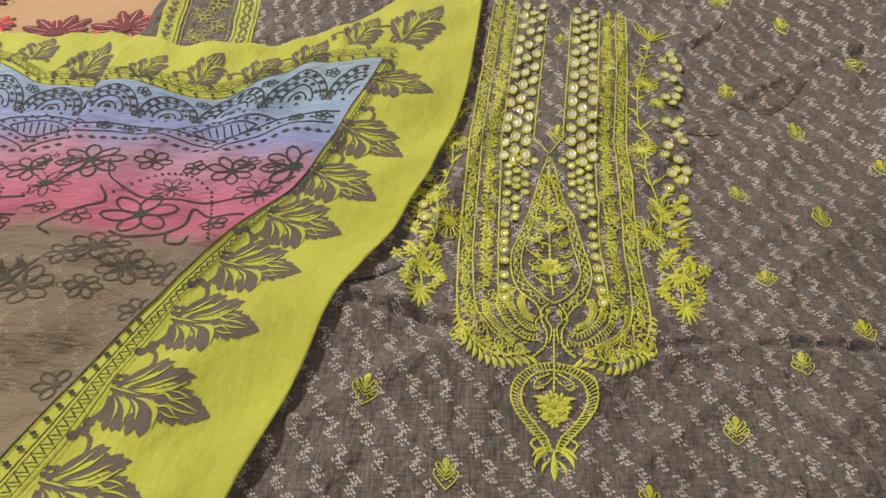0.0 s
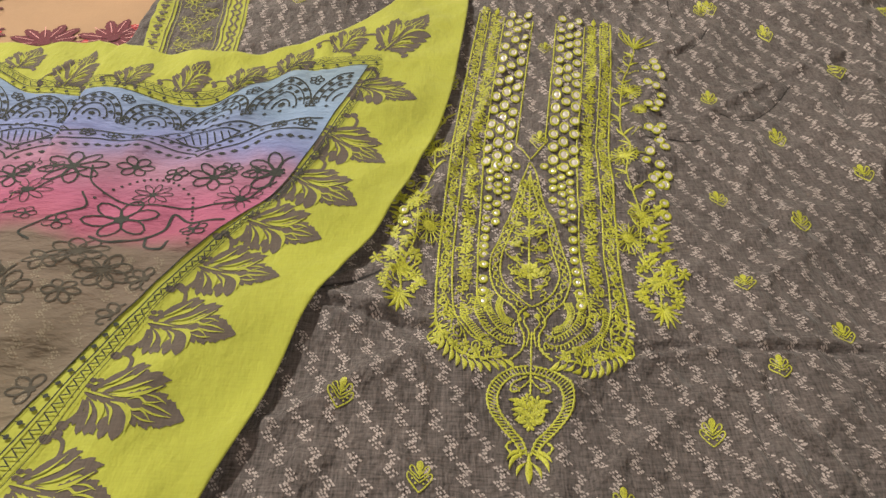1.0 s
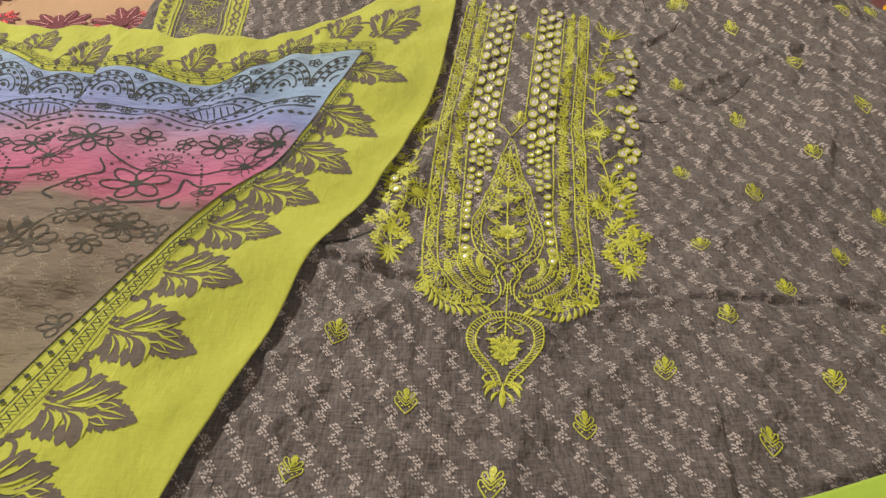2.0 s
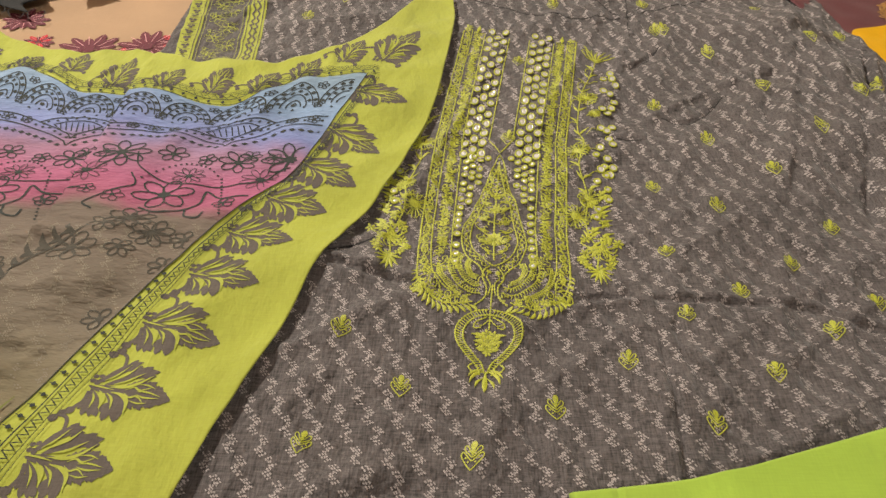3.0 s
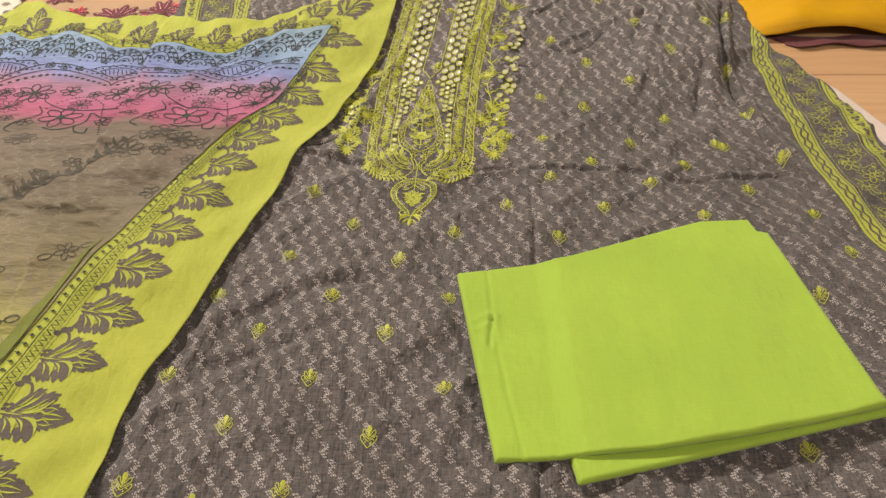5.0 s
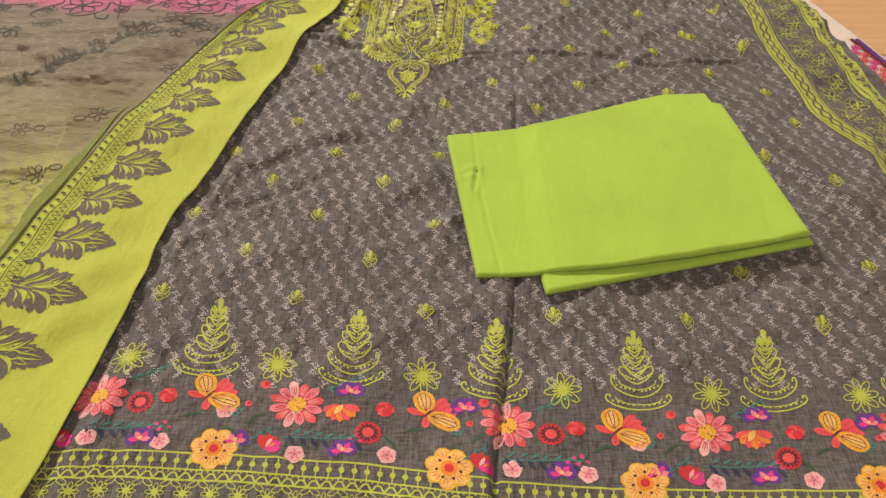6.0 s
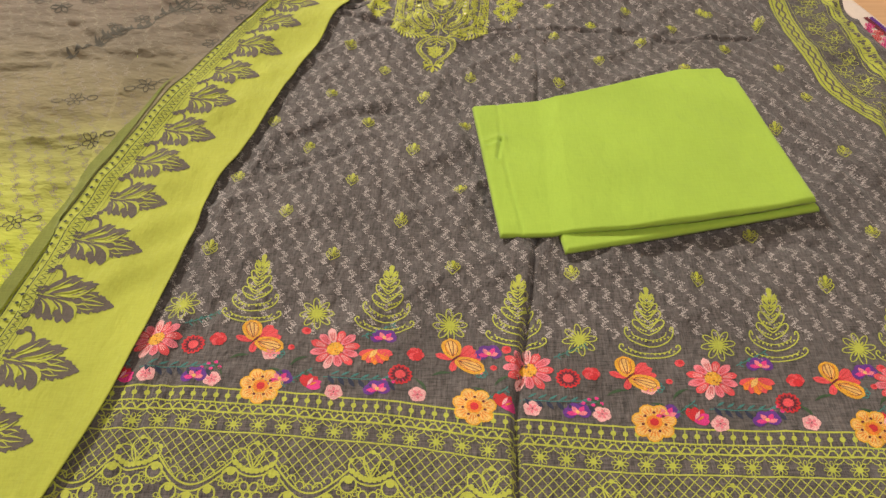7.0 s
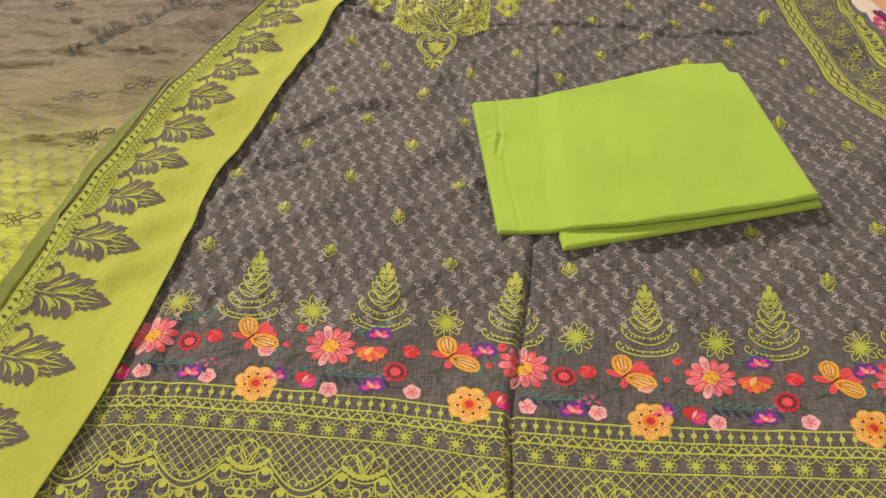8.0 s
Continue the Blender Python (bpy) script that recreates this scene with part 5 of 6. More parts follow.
stars.build("hem_star_print", KURTA, 0.00035, [LIME_PRINT], kurta, "printed row of small lime stars and petals")

PEAK, PERIOD = 0.042, 0.0923
def scallop(s):
    """Depth of the lattice's lower edge: long bowls between short peaks."""
    ph = ((s - PEAK) / PERIOD + 0.5) % 1 - 0.5
    bowl = -0.081 + 0.022 * (1 - np.sin(np.clip((np.abs(ph) - 0.17) / 0.33, 0, 1) * math.pi / 2))
    cap = -0.0665 + 0.006 * (np.abs(ph) / 0.17) ** 2
    return np.where(np.abs(ph) < 0.17, cap, bowl)


lace = Ink(hem_place)
for d in (1, -1):
    for k in range(126):
        s0 = S0 + 0.0086 * k
        w = np.linspace(-0.0385, -0.0800, 24)
        s = s0 + d * (w + 0.0385) * 0.95
        ok = w > scallop(s) + 0.001
        end = int(np.argmin(ok)) if not ok.all() else len(w)
        if end > 2:
            lace.stroke(np.c_[s[:end], w[:end]], 0.0007, 0)
sx = np.linspace(S0, S1, 620)
lace.stroke(np.c_[sx, scallop(sx)], 0.0015, 0)
lace.stroke(np.c_[sx, scallop(sx) - 0.0050], 0.0013, 0)
lace.build("hem_lattice", KURTA, 0.00035, [LIME_PRINT], kurta, "printed lime lattice with scalloped edge")
trim_ink = Ink(hem_place)
for k in range(-1, 11):
    c = PEAK + PERIOD * k
    for a in (-52, 0, 52):
        e = np.array((math.sin(radians(a)), math.cos(radians(a)))) * 0.0205
        o = np.array((c, -0.0655))
        q = np.linspace(0, 2 * math.pi, 15)
        side = np.array((-e[1], e[0]))
        trim_ink.stroke(o + np.outer(0.5 - 0.5 * np.cos(q), e) + np.outer(np.sin(q) * (0.30 - 0.16 * np.cos(q)), side), 0.0012, 0)
        trim_ink.dot(c + e[0], -0.0655 + e[1], 0.0020, 0, n=7)
    for i in range(-4, 5):
        trim_ink.dot(c + i * 0.0036, -0.0672 + 0.0004 * i * i * 0.9, 0.0024, 0, n=7)
    m = c + PERIOD / 2
    for i in range(-3, 4):
        s = m + i * 0.0072
        w = float(scallop(np.array([s]))[0])
        trim_ink.stroke(arc(s, w + 0.0035, 0.0034, 0.0036, -10, 190, 8), 0.0010, 0)
    for i in range(-2, 3):
        s = m + i * 0.0150
        w = float(scallop(np.array([s]))[0]) - 0.0125
        trim_ink.loop(s, w, 0.0064, 0.0064, 0.0014, 0, n=14)
        trim_ink.dot(s, w + 0.0035, 0.0034, 0, n=9)
        for j in range(6):
            a = radians(200 + j * 28)
            trim_ink.loop(s + math.cos(a) * 0.0090, w + math.sin(a) * 0.0090, 0.0018, 0.0018, 0.0008, 0, n=7)
    trim_ink.flower(c, -0.0860, 0.0115, 6, 0.0066, 0, 0.0013, 0, 0, 0, 0.3)
    trim_ink.loop(c, -0.0860, 0.0028, 0.0028, 0.0014, 0)
    trim_ink.flower(m, -0.1080, 0.0110, 6, 0.0066, 0, 0.0013, 0, 0, 30, 0.3)
    for sg in (-1, 1):
        trim_ink.stroke(spline([(c + sg * 0.012, -0.118), (c + sg * 0.020, -0.104), (c + sg * 0.032, -0.106), (c + sg * 0.030, -0.116), (c + sg * 0.024, -0.113)], 6), 0.0018, 0)
trim_ink.build("hem_lace_print", KURTA, 0.0004, [LIME_PRINT], kurta, "printed lime lace of fans, rings and flowers")

# ---- printed bands along the kurta's sides ----
def side_band(line, sign, label):
    """Lime wave band, grey floral band and lime clover band beside one another."""
    p = spline(line, 10)
    L = float(np.sum(np.hypot(*np.diff(p, axis=0).T)))

    def place(q):
        base = resampled(p, 400)
        k = np.clip(q[:, 0], 0, L) / L * 399
        t = np.gradient(base, axis=0)
        t /= np.hypot(t[:, 0], t[:, 1])[:, None]
        i = np.arange(400)
        x, y = np.interp(k, i, base[:, 0]), np.interp(k, i, base[:, 1])
        across = x + sign * q[:, 1]
        return np.c_[np.minimum(across, curve_at(KURTA_RIGHT, y) - 0.002), y]

    n = int(L / 0.004)
    s = np.linspace(0, L, n)
    ground = Ink(place)
    for lo, hi in ((0.0, 0.0225), (0.073, 0.094)):
        ground.stroke(np.c_[s, np.full(n, (lo + hi) / 2)], hi - lo, 0, 0, 6)
    band = ground.build("side_band", KURTA, 0.0009, [LIME], kurta, label)
    ink = Ink(place)
    ink.stroke(np.c_[s, 0.0030 + 0 * s], 0.0010, 0)
    ink.stroke(np.c_[s, 0.0195 + 0 * s], 0.0010, 0)
    fine = np.linspace(0, L, n * 3)
    for off, ph in ((0.0085, 0), (0.0140, math.pi)):
        ink.stroke(np.c_[fine, off + 0.0013 * np.sin(fine * 2 * math.pi / 0.016 + ph)], 0.0024, 0)
    ink.stroke(np.c_[s, 0.0758 + 0 * s], 0.0010, 0)
    for k in range(int(L / 0.0145)):
        a = 0.006 + k * 0.0145
        for du, dv in ((0.0028, 0), (-0.0020, 0.0024), (-0.0020, -0.0024)):
            ink.dot(a + du, 0.0850 + dv, 0.0025, 0, n=7)
        ink.stroke([(a + 0.0065, 0.0782), (a + 0.0082, 0.0850), (a + 0.0065, 0.0918)], 0.0008, 0)
    ink.build("wave_and_clover_print", KURTA, 0.0015, [PRINT_GREY], band)
    vine = Ink(place)
    vine.slim = 0.62
    for k in range(int(L / 0.021) + 1):
        a = 0.008 + k * 0.021
        c = 0.0480 + 0.0075 * (-1) ** k
        for i in range(6):
            b = i * 1.047 + 0.3 * k
            e = np.array((math.cos(b) * 0.0130, math.sin(b) * 0.0115))
            q = np.linspace(0, 2 * math.pi, 9)
            sd = np.array((-e[1], e[0]))
            vine.stroke(np.array((a, c)) + np.outer(0.62 - 0.38 * np.cos(q), e) + np.outer(np.sin(q) * 0.26, sd), 0.0011, 0)
        vine.loop(a, c, 0.0026, 0.0024, 0.0010, 0, n=8)
        o = 0.0480 - 0.0125 * (-1) ** k
        for i in range(2):
            x0 = a + 0.004 + 0.011 * i
            vine.stroke(spline([(x0, c), (x0 + 0.004, (c + o) / 2), (x0 + 0.001, o), (x0 + 0.006, o + 0.002)], 5), 0.0009, 0)
            vine.petal((x0 + 0.002, o), (x0 + 0.007, o + 0.004 * (-1) ** i), 0.0026, 0)
            vine.loop(x0 + 0.001, o - 0.003 * (-1) ** k, 0.0026, 0.0020, 0.0008, 0, n=7)
    vine.stroke(np.c_[s, 0.0262 + 0 * s], 0.0009, 0)
    vine.stroke(np.c_[s, 0.0700 + 0 * s], 0.0009, 0)
    vine.build("vine_print", KURTA, 0.0009, [LIME_PRINT], kurta, "fine lime vine outline print")


side_band([(0.738, 0.740), (0.722, 0.685), (0.710, 0.640), (0.705, 0.565), (0.706, 0.500), (0.709, 0.410), (0.722, 0.311), (0.748, 0.25), (0.765, 0.19)], 1, "lime wave and clover bands")
side_band([(-0.030, 1.15), (-0.010, 0.94), (0.010, 0.765), (0.02, 0.66)], -1, "lime wave and clover bands")
seam = Ink()
seam.stroke(spline([(0.235, 0.948), (0.264, 0.928), (0.327, 0.900), (0.392, 0.897), (0.453, 0.907), (0.512, 0.931), (0.566, 0.969), (0.628, 0.990), (0.670, 0.987), (0.712, 0.973)], 10), 0.0014, 0, crown=0.0005)
seam.build("neck_line_stitch", KURTA, 0.0004, [BLACK_THREAD_AND_CREASE], kurta, "dark curved neck marking thread")
# shade of creases near the neck, painted as thin dark strokes
for line, w in (([(0.430, 0.771), (0.448, 0.786), (0.460, 0.800), (0.474, 0.822)], 0.0018), ([(0.446, 0.668), (0.473, 0.662), (0.502, 0.689), (0.521, 0.712)], 0.0011),
                ([(0.118, 0.452), (0.140, 0.460), (0.170, 0.472)], 0.0016), ([(0.372, 0.632), (0.420, 0.629)], 0.0010), ([(0.460, 0.985), (0.452, 0.913), (0.443, 0.845)], 0.0010), ([(0.401, 0.98), (0.425, 0.928), (0.443, 0.907)], 0.0010), ([(0.385, 0.760), (0.400, 0.757)], 0.0009)):
    mark = Ink()
    mark.stroke(spline(line, 6), w, 0, crown=0.0003)
    mark.build("crease_shade", KURTA, 0.0004, [BLACK_THREAD_AND_CREASE], kurta, "thin dark stroke painted along a crease as its shade")
# ---- the dupatta's border leaves ----
def border_leaf(base, tip, width, flat=False):
    """A cut acanthus leaf: four side lobes and a toothed shield, parted by curved bare slits."""
    b, t = np.array((base, tip)) if flat else laid([base, tip]) - np.array((0.007 * min(max((base[1] - 0.08) / 0.2, 0), 1), 0))
    right = t - b
    length = np.hypot(*right)
    up = np.array((-right[1], right[0])) / length * width
    ink = Ink(framed(b, right, up))

    def slit(pts, w):
        p = spline(pts, 5)
        ink.stroke(p, w * np.clip(1.25 - 1.1 * np.abs(np.linspace(-1, 1, len(p))), 0.15, 1), 1, 0.0004)

    ink.petal((0.00, 0.02), (0.50, 0.0), 0.13, 0, n=11, across=3, sharp=0.6)
    ink.petal((0.36, 0.0), (1.0, 0.0), 0.42, 0, n=23, jag=0.10, across=4, sharp=0.80, peak=0.46)
    for sg in (-1, 1):
        for x, y, e, f in ((0.56, 0.15, 0.655, 0.25), (0.66, 0.15, 0.755, 0.235), (0.76, 0.11, 0.85, 0.175), (0.85, 0.06, 0.92, 0.105)):
            ink.petal((x - 0.04, sg * (y - 0.06)), (e, sg * f), 0.085, 0, n=6, sharp=0.7)
    # upper lobes, each with side teeth
    ink.petal((0.08, 0.10), (0.47, 0.50), 0.13, 0, bend=0.10, n=13, across=3, peak=0.62, sharp=0.7)
    for a, c in (((0.21, 0.30), (0.29, 0.46)), ((0.29, 0.37), (0.38, 0.54)), ((0.36, 0.34), (0.49, 0.43))):
        ink.petal(a, c, 0.10, 0, n=6, sharp=0.7)
    ink.petal((0.16, 0.07), (0.72, 0.40), 0.15, 0, bend=0.04, n=15, across=3, peak=0.64, sharp=0.7)
    for a, c in (((0.40, 0.26), (0.53, 0.41)), ((0.50, 0.30), (0.62, 0.45)), ((0.55, 0.26), (0.70, 0.32))):
        ink.petal(a, c, 0.10, 0, n=6, sharp=0.7)
    # lower lobes
    ink.petal((0.05, -0.02), (0.26, -0.46), 0.13, 0, bend=0.08, n=13, across=3, peak=0.62, sharp=0.7)
    for a, c in (((0.14, -0.24), (0.17, -0.46)), ((0.10, -0.18), (0.08, -0.37)), ((0.22, -0.28), (0.34, -0.44))):
        ink.petal(a, c, 0.09, 0, n=6, sharp=0.7)
    ink.petal((0.22, -0.02), (0.54, -0.46), 0.17, 0, bend=0.16, n=15, across=3, peak=0.62, sharp=0.65)
    for a, c in (((0.40, -0.26), (0.42, -0.48)), ((0.36, -0.20), (0.35, -0.37))):
        ink.petal(a, c, 0.10, 0, n=6, sharp=0.7)
    for pts, w in (([(0.24, 0.05), (0.42, 0.06), (0.56, 0.14), (0.68, 0.30)], 0.045), ([(0.14, 0.11), (0.26, 0.20), (0.38, 0.30), (0.46, 0.44)], 0.034),
                   ([(0.26, 0.10), (0.42, 0.17), (0.58, 0.32)], 0.030), ([(0.13, 0.15), (0.23, 0.26), (0.34, 0.45)], 0.026),
                   ([(0.30, -0.03), (0.45, -0.06), (0.56, -0.16), (0.60, -0.34)], 0.055), ([(0.16, -0.03), (0.27, -0.13), (0.31, -0.30)], 0.040),
                   ([(0.26, -0.05), (0.37, -0.14), (0.43, -0.30)], 0.030), ([(0.10, -0.07), (0.17, -0.18), (0.20, -0.34)], 0.026), ([(-0.02, 0.035), (0.14, 0.035), (0.32, 0.01)], 0.026)):
        slit(pts, w)
    for sg in (-1, 1):
        slit([(0.46, sg * 0.02), (0.55, sg * 0.08), (0.63, sg * 0.05), (0.74, sg * 0.13)], 0.028)
        slit([(0.60, sg * 0.02), (0.72, sg * 0.045), (0.88, sg * 0.015)], 0.026)
        slit([(0.58, sg * 0.13), (0.68, sg * 0.15), (0.78, sg * 0.12)], 0.022)
    # scrolls that run on to the next leaf, and a small flower at the foot
    ink.stroke(spline([(0.04, 0.12), (0.16, 0.22), (0.24, 0.40), (0.20, 0.58), (0.10, 0.64)], 6), 0.045, 0)
    ink.stroke(spline([(0.05, -0.06), (0.07, -0.22), (0.02, -0.36)], 6), 0.050, 0)
    for x, y in ((0.10, 0.66), (0.03, 0.58), (0.0, -0.40)):
        ink.dot(x, y, 0.058, 0, n=9)
    for k in range(5):
        ink.dot(0.05 + 0.055 * math.cos(k * 1.257), 0.15 + 0.065 * math.sin(k * 1.257), 0.036, 0, n=6)
    ink.dot(0.05, 0.15, 0.018, 1, 0.0004, n=6)
    return ink.build("leaf_motif", DUPATTA, 0.0004, [PRINT_GREY, LIME], dupatta)


LEAVES = [(0.128, 0.700, 0.186, 0.680), (0.112, 0.630, 0.165, 0.594), (0.094, 0.573, 0.149, 0.541), (0.074, 0.521, 0.128, 0.507), (0.051, 0.477, 0.107, 0.467), (0.033, 0.428, 0.090, 0.418), (0.016, 0.375, 0.074, 0.362), (0.0, 0.320, 0.056, 0.311),
          (-0.017, 0.267, 0.039, 0.260), (-0.035, 0.216, 0.024, 0.207), (-0.054, 0.165, 0.007, 0.158), (-0.066, 0.112, -0.005, 0.106), (-0.083, 0.056, -0.014, 0.046), (-0.094, -0.008, -0.023, -0.015), (-0.100, -0.072, -0.031, -0.081), (-0.112, -0.135, -0.046, -0.142), (-0.125, -0.195, -0.06, -0.205)]
for bx, by, tx, ty in LEAVES:
    border_leaf((bx, by), (tx, ty), 0.049)
border_leaf((0.152, 0.745), (0.190, 0.822), 0.052, flat=True)
TOP_LEAVES = [(-0.281, 0.712, -0.295, 0.785), (-0.230, 0.714, -0.221, 0.744), (-0.174, 0.705, -0.175, 0.752), (-0.120, 0.676, -0.117, 0.741), (-0.066, 0.669, -0.054, 0.712), (-0.016, 0.666, -0.002, 0.710), (0.030, 0.669, 0.044, 0.719), (0.067, 0.699, 0.084, 0.749), (0.110, 0.740, 0.128, 0.794), (-0.345, 0.735, -0.350, 0.765), (-0.42, 0.735, -0.41, 0.765)]
for bx, by, tx, ty in TOP_LEAVES:
    border_leaf((bx, by), (tx, ty), 0.032 + 0.20 * max(0, ty - by - 0.03), flat=True)

# ---- the printed bands inside the border ----


def between(inner, outer, axis):
    """Places across a band: run along its outer line in 0 to 1, and from its inner (0) to its outer line (1)."""
    b = resampled(spline(outer, 6), 500)
    k = np.linspace(0, 1, 500)
    t = np.gradient(b, axis=0)
    t /= np.hypot(t[:, 0], t[:, 1])[:, None]
    n = np.c_[t[:, 1], -t[:, 0]]
    fine = spline(inner, 6)
    if axis == 0:
        wide = np.abs((b[:, 0] - curve_at(fine[:, ::-1].tolist(), b[:, 1])) * n[:, 0])
        n = n * np.where(n[:, :1] > 0, -1, 1)
    else:
        wide = np.abs((b[:, 1] - curve_at(fine.tolist(), b[:, 0])) * n[:, 1])
        n = n * np.where(n[:, 1:] > 0, -1, 1)
    wide = np.convolve(np.r_[[wide[0]] * 12, wide, [wide[-1]] * 12], np.ones(25) / 25, "valid")

    def place(q):
        g = (1 - q[:, 1]) * np.interp(q[:, 0], k, wide)
        return np.c_[np.interp(q[:, 0], k, b[:, 0]) + g * np.interp(q[:, 0], k, n[:, 0]), np.interp(q[:, 0], k, b[:, 1]) + g * np.interp(q[:, 0], k, n[:, 1])]
    return place


def ruled_band(inner, outer, teeth, thick, lines, zig, bead, name, axis):
    """Ruled lines, an open zigzag and a row of beads on stems; thick in metres."""
    place = between(inner, outer, axis)
    ink = Ink()
    k = np.linspace(0, 1, 360)
    for g, w in lines:
        ink.stroke(place(np.c_[k, np.full(360, g)]), thick * w, 0)
    z = np.linspace(0, 1, teeth * 4 + 1)
    wave = np.array((zig[0], (zig[0] + zig[1]) / 2, zig[1], (zig[0] + zig[1]) / 2))[np.arange(len(z)) % 4]
    ink.stroke(place(np.c_[z, wave]), thick * 0.9, 0)
    beads = int(teeth * 0.62)
    for i in range(beads):
        s = (i + 0.5) / beads
        if np.hypot(*(place(np.array([(s, 0.0)])) - place(np.array([(s, 1.0)])))[0]) < 0.015:
            continue
        c = place(np.array([(s, bead)]))[0]
        ink.dot(c[0], c[1], 0.0017, 0, n=7)
        ink.stroke(place(np.array([(s, bead - 0.14), (s, bead), (s, bead + 0.14)])), 0.0006, 0)
    return tagged(ink.build(name, DUPATTA, 0.0016, [PRINT_DARK], dupatta, "dark printed zigzag and beads on lime"), kind="stuff")


BAND_OUT = [(0.152, 0.7136), (0.123, 0.6193), (0.105, 0.5634), (0.092, 0.538), (0.0617, 0.4896), (0.0335, 0.430), (0.0242, 0.400), (0.0096, 0.350), (-0.0063, 0.300), (-0.0224, 0.250), (-0.0377, 0.200), (-0.0513, 0.150), (-0.0622, 0.100), (-0.0693, 0.050), (-0.083, -0.030), (-0.106, -0.140), (-0.119, -0.220)]
ruled_band(INNER, BAND_OUT, 172, 0.0010, ((0.05, 0.7), (0.46, 1.0), (0.86, 0.5), (0.99, 0.4)), (0.56, 0.79), 0.25, "band_print", 0)
TOP_BAND_OUT = [(x + 0.010 * (x > 0.12), y + 0.018) for x, y in TOP_IN_FLAT]
ruled_band(laid(TOP_IN_FLAT).tolist(), laid(TOP_BAND_OUT).tolist(), 150, 0.0008, ((0.03, 0.9), (0.45, 1.2), (0.86, 0.7), (0.99, 0.7)), (0.53, 0.80), 0.24, "band_print", 1)

OLIVE = cloth("olive_hem_cotton", (0.17, 0.19, 0.035), 0.2, 0.2)
hem_line = [(x - 0.0075, y) for x, y in INNER if y < 0.32]
hem_ink = Ink()
hem_run = resampled(spline(hem_line, 6), 160)
hem_ink.stroke(hem_run, 0.0005 + 0.0125 * np.clip(np.linspace(0, 4, 160), 0, 1), 0, 0.0, 3)
hem_ink.build("turned_hem", DUPATTA, 0.0026, [OLIVE], dupatta, "olive strip of doubled hem")

# ---- the field's dark print ----
def field_place(p):
    """Along the shawl's upper band, and down from it; the waves of the band die out downwards."""
    x, d = p[:, 0], p[:, 1]
    line = curve_at(TOP_IN_FLAT, x)
    k = np.clip(d / 0.13, 0, 1)
    return np.c_[x, line * (1 - k) + 0.716 * k - d]


def inside(p):
    return (p[:, 0] < curve_at([(b, a) for a, b in INNER], p[:, 1]) - 0.003) & (p[:, 1] < curve_at(TOP_IN, p[:, 0]) - 0.002)


class FieldInk(Ink):
    """Print that stops at the field's edge."""

    def lay(self, p, lift):
        base = len(self.xy)
        p = np.asarray(p, float)
        if self.place is not None:
            p = self.place(p)
        self.xy.extend(laid(p).tolist())
        self.dz.extend(np.broadcast_to(lift, (len(p),)).tolist())
        return base

    def build(self, name, relief, gap, materials, parent, label=""):
        ok = inside(np.array(self.xy))
        keep = [i for i, f in enumerate(self.faces) if all(ok[v] for v in f)]
        self.faces, self.mats = [self.faces[i] for i in keep], [self.mats[i] for i in keep]
        return Ink.build(self, name, relief, gap, materials, parent, label)


lace_print = FieldInk(field_place)
W = 0.0015
P0, PX = 0.015, 0.150
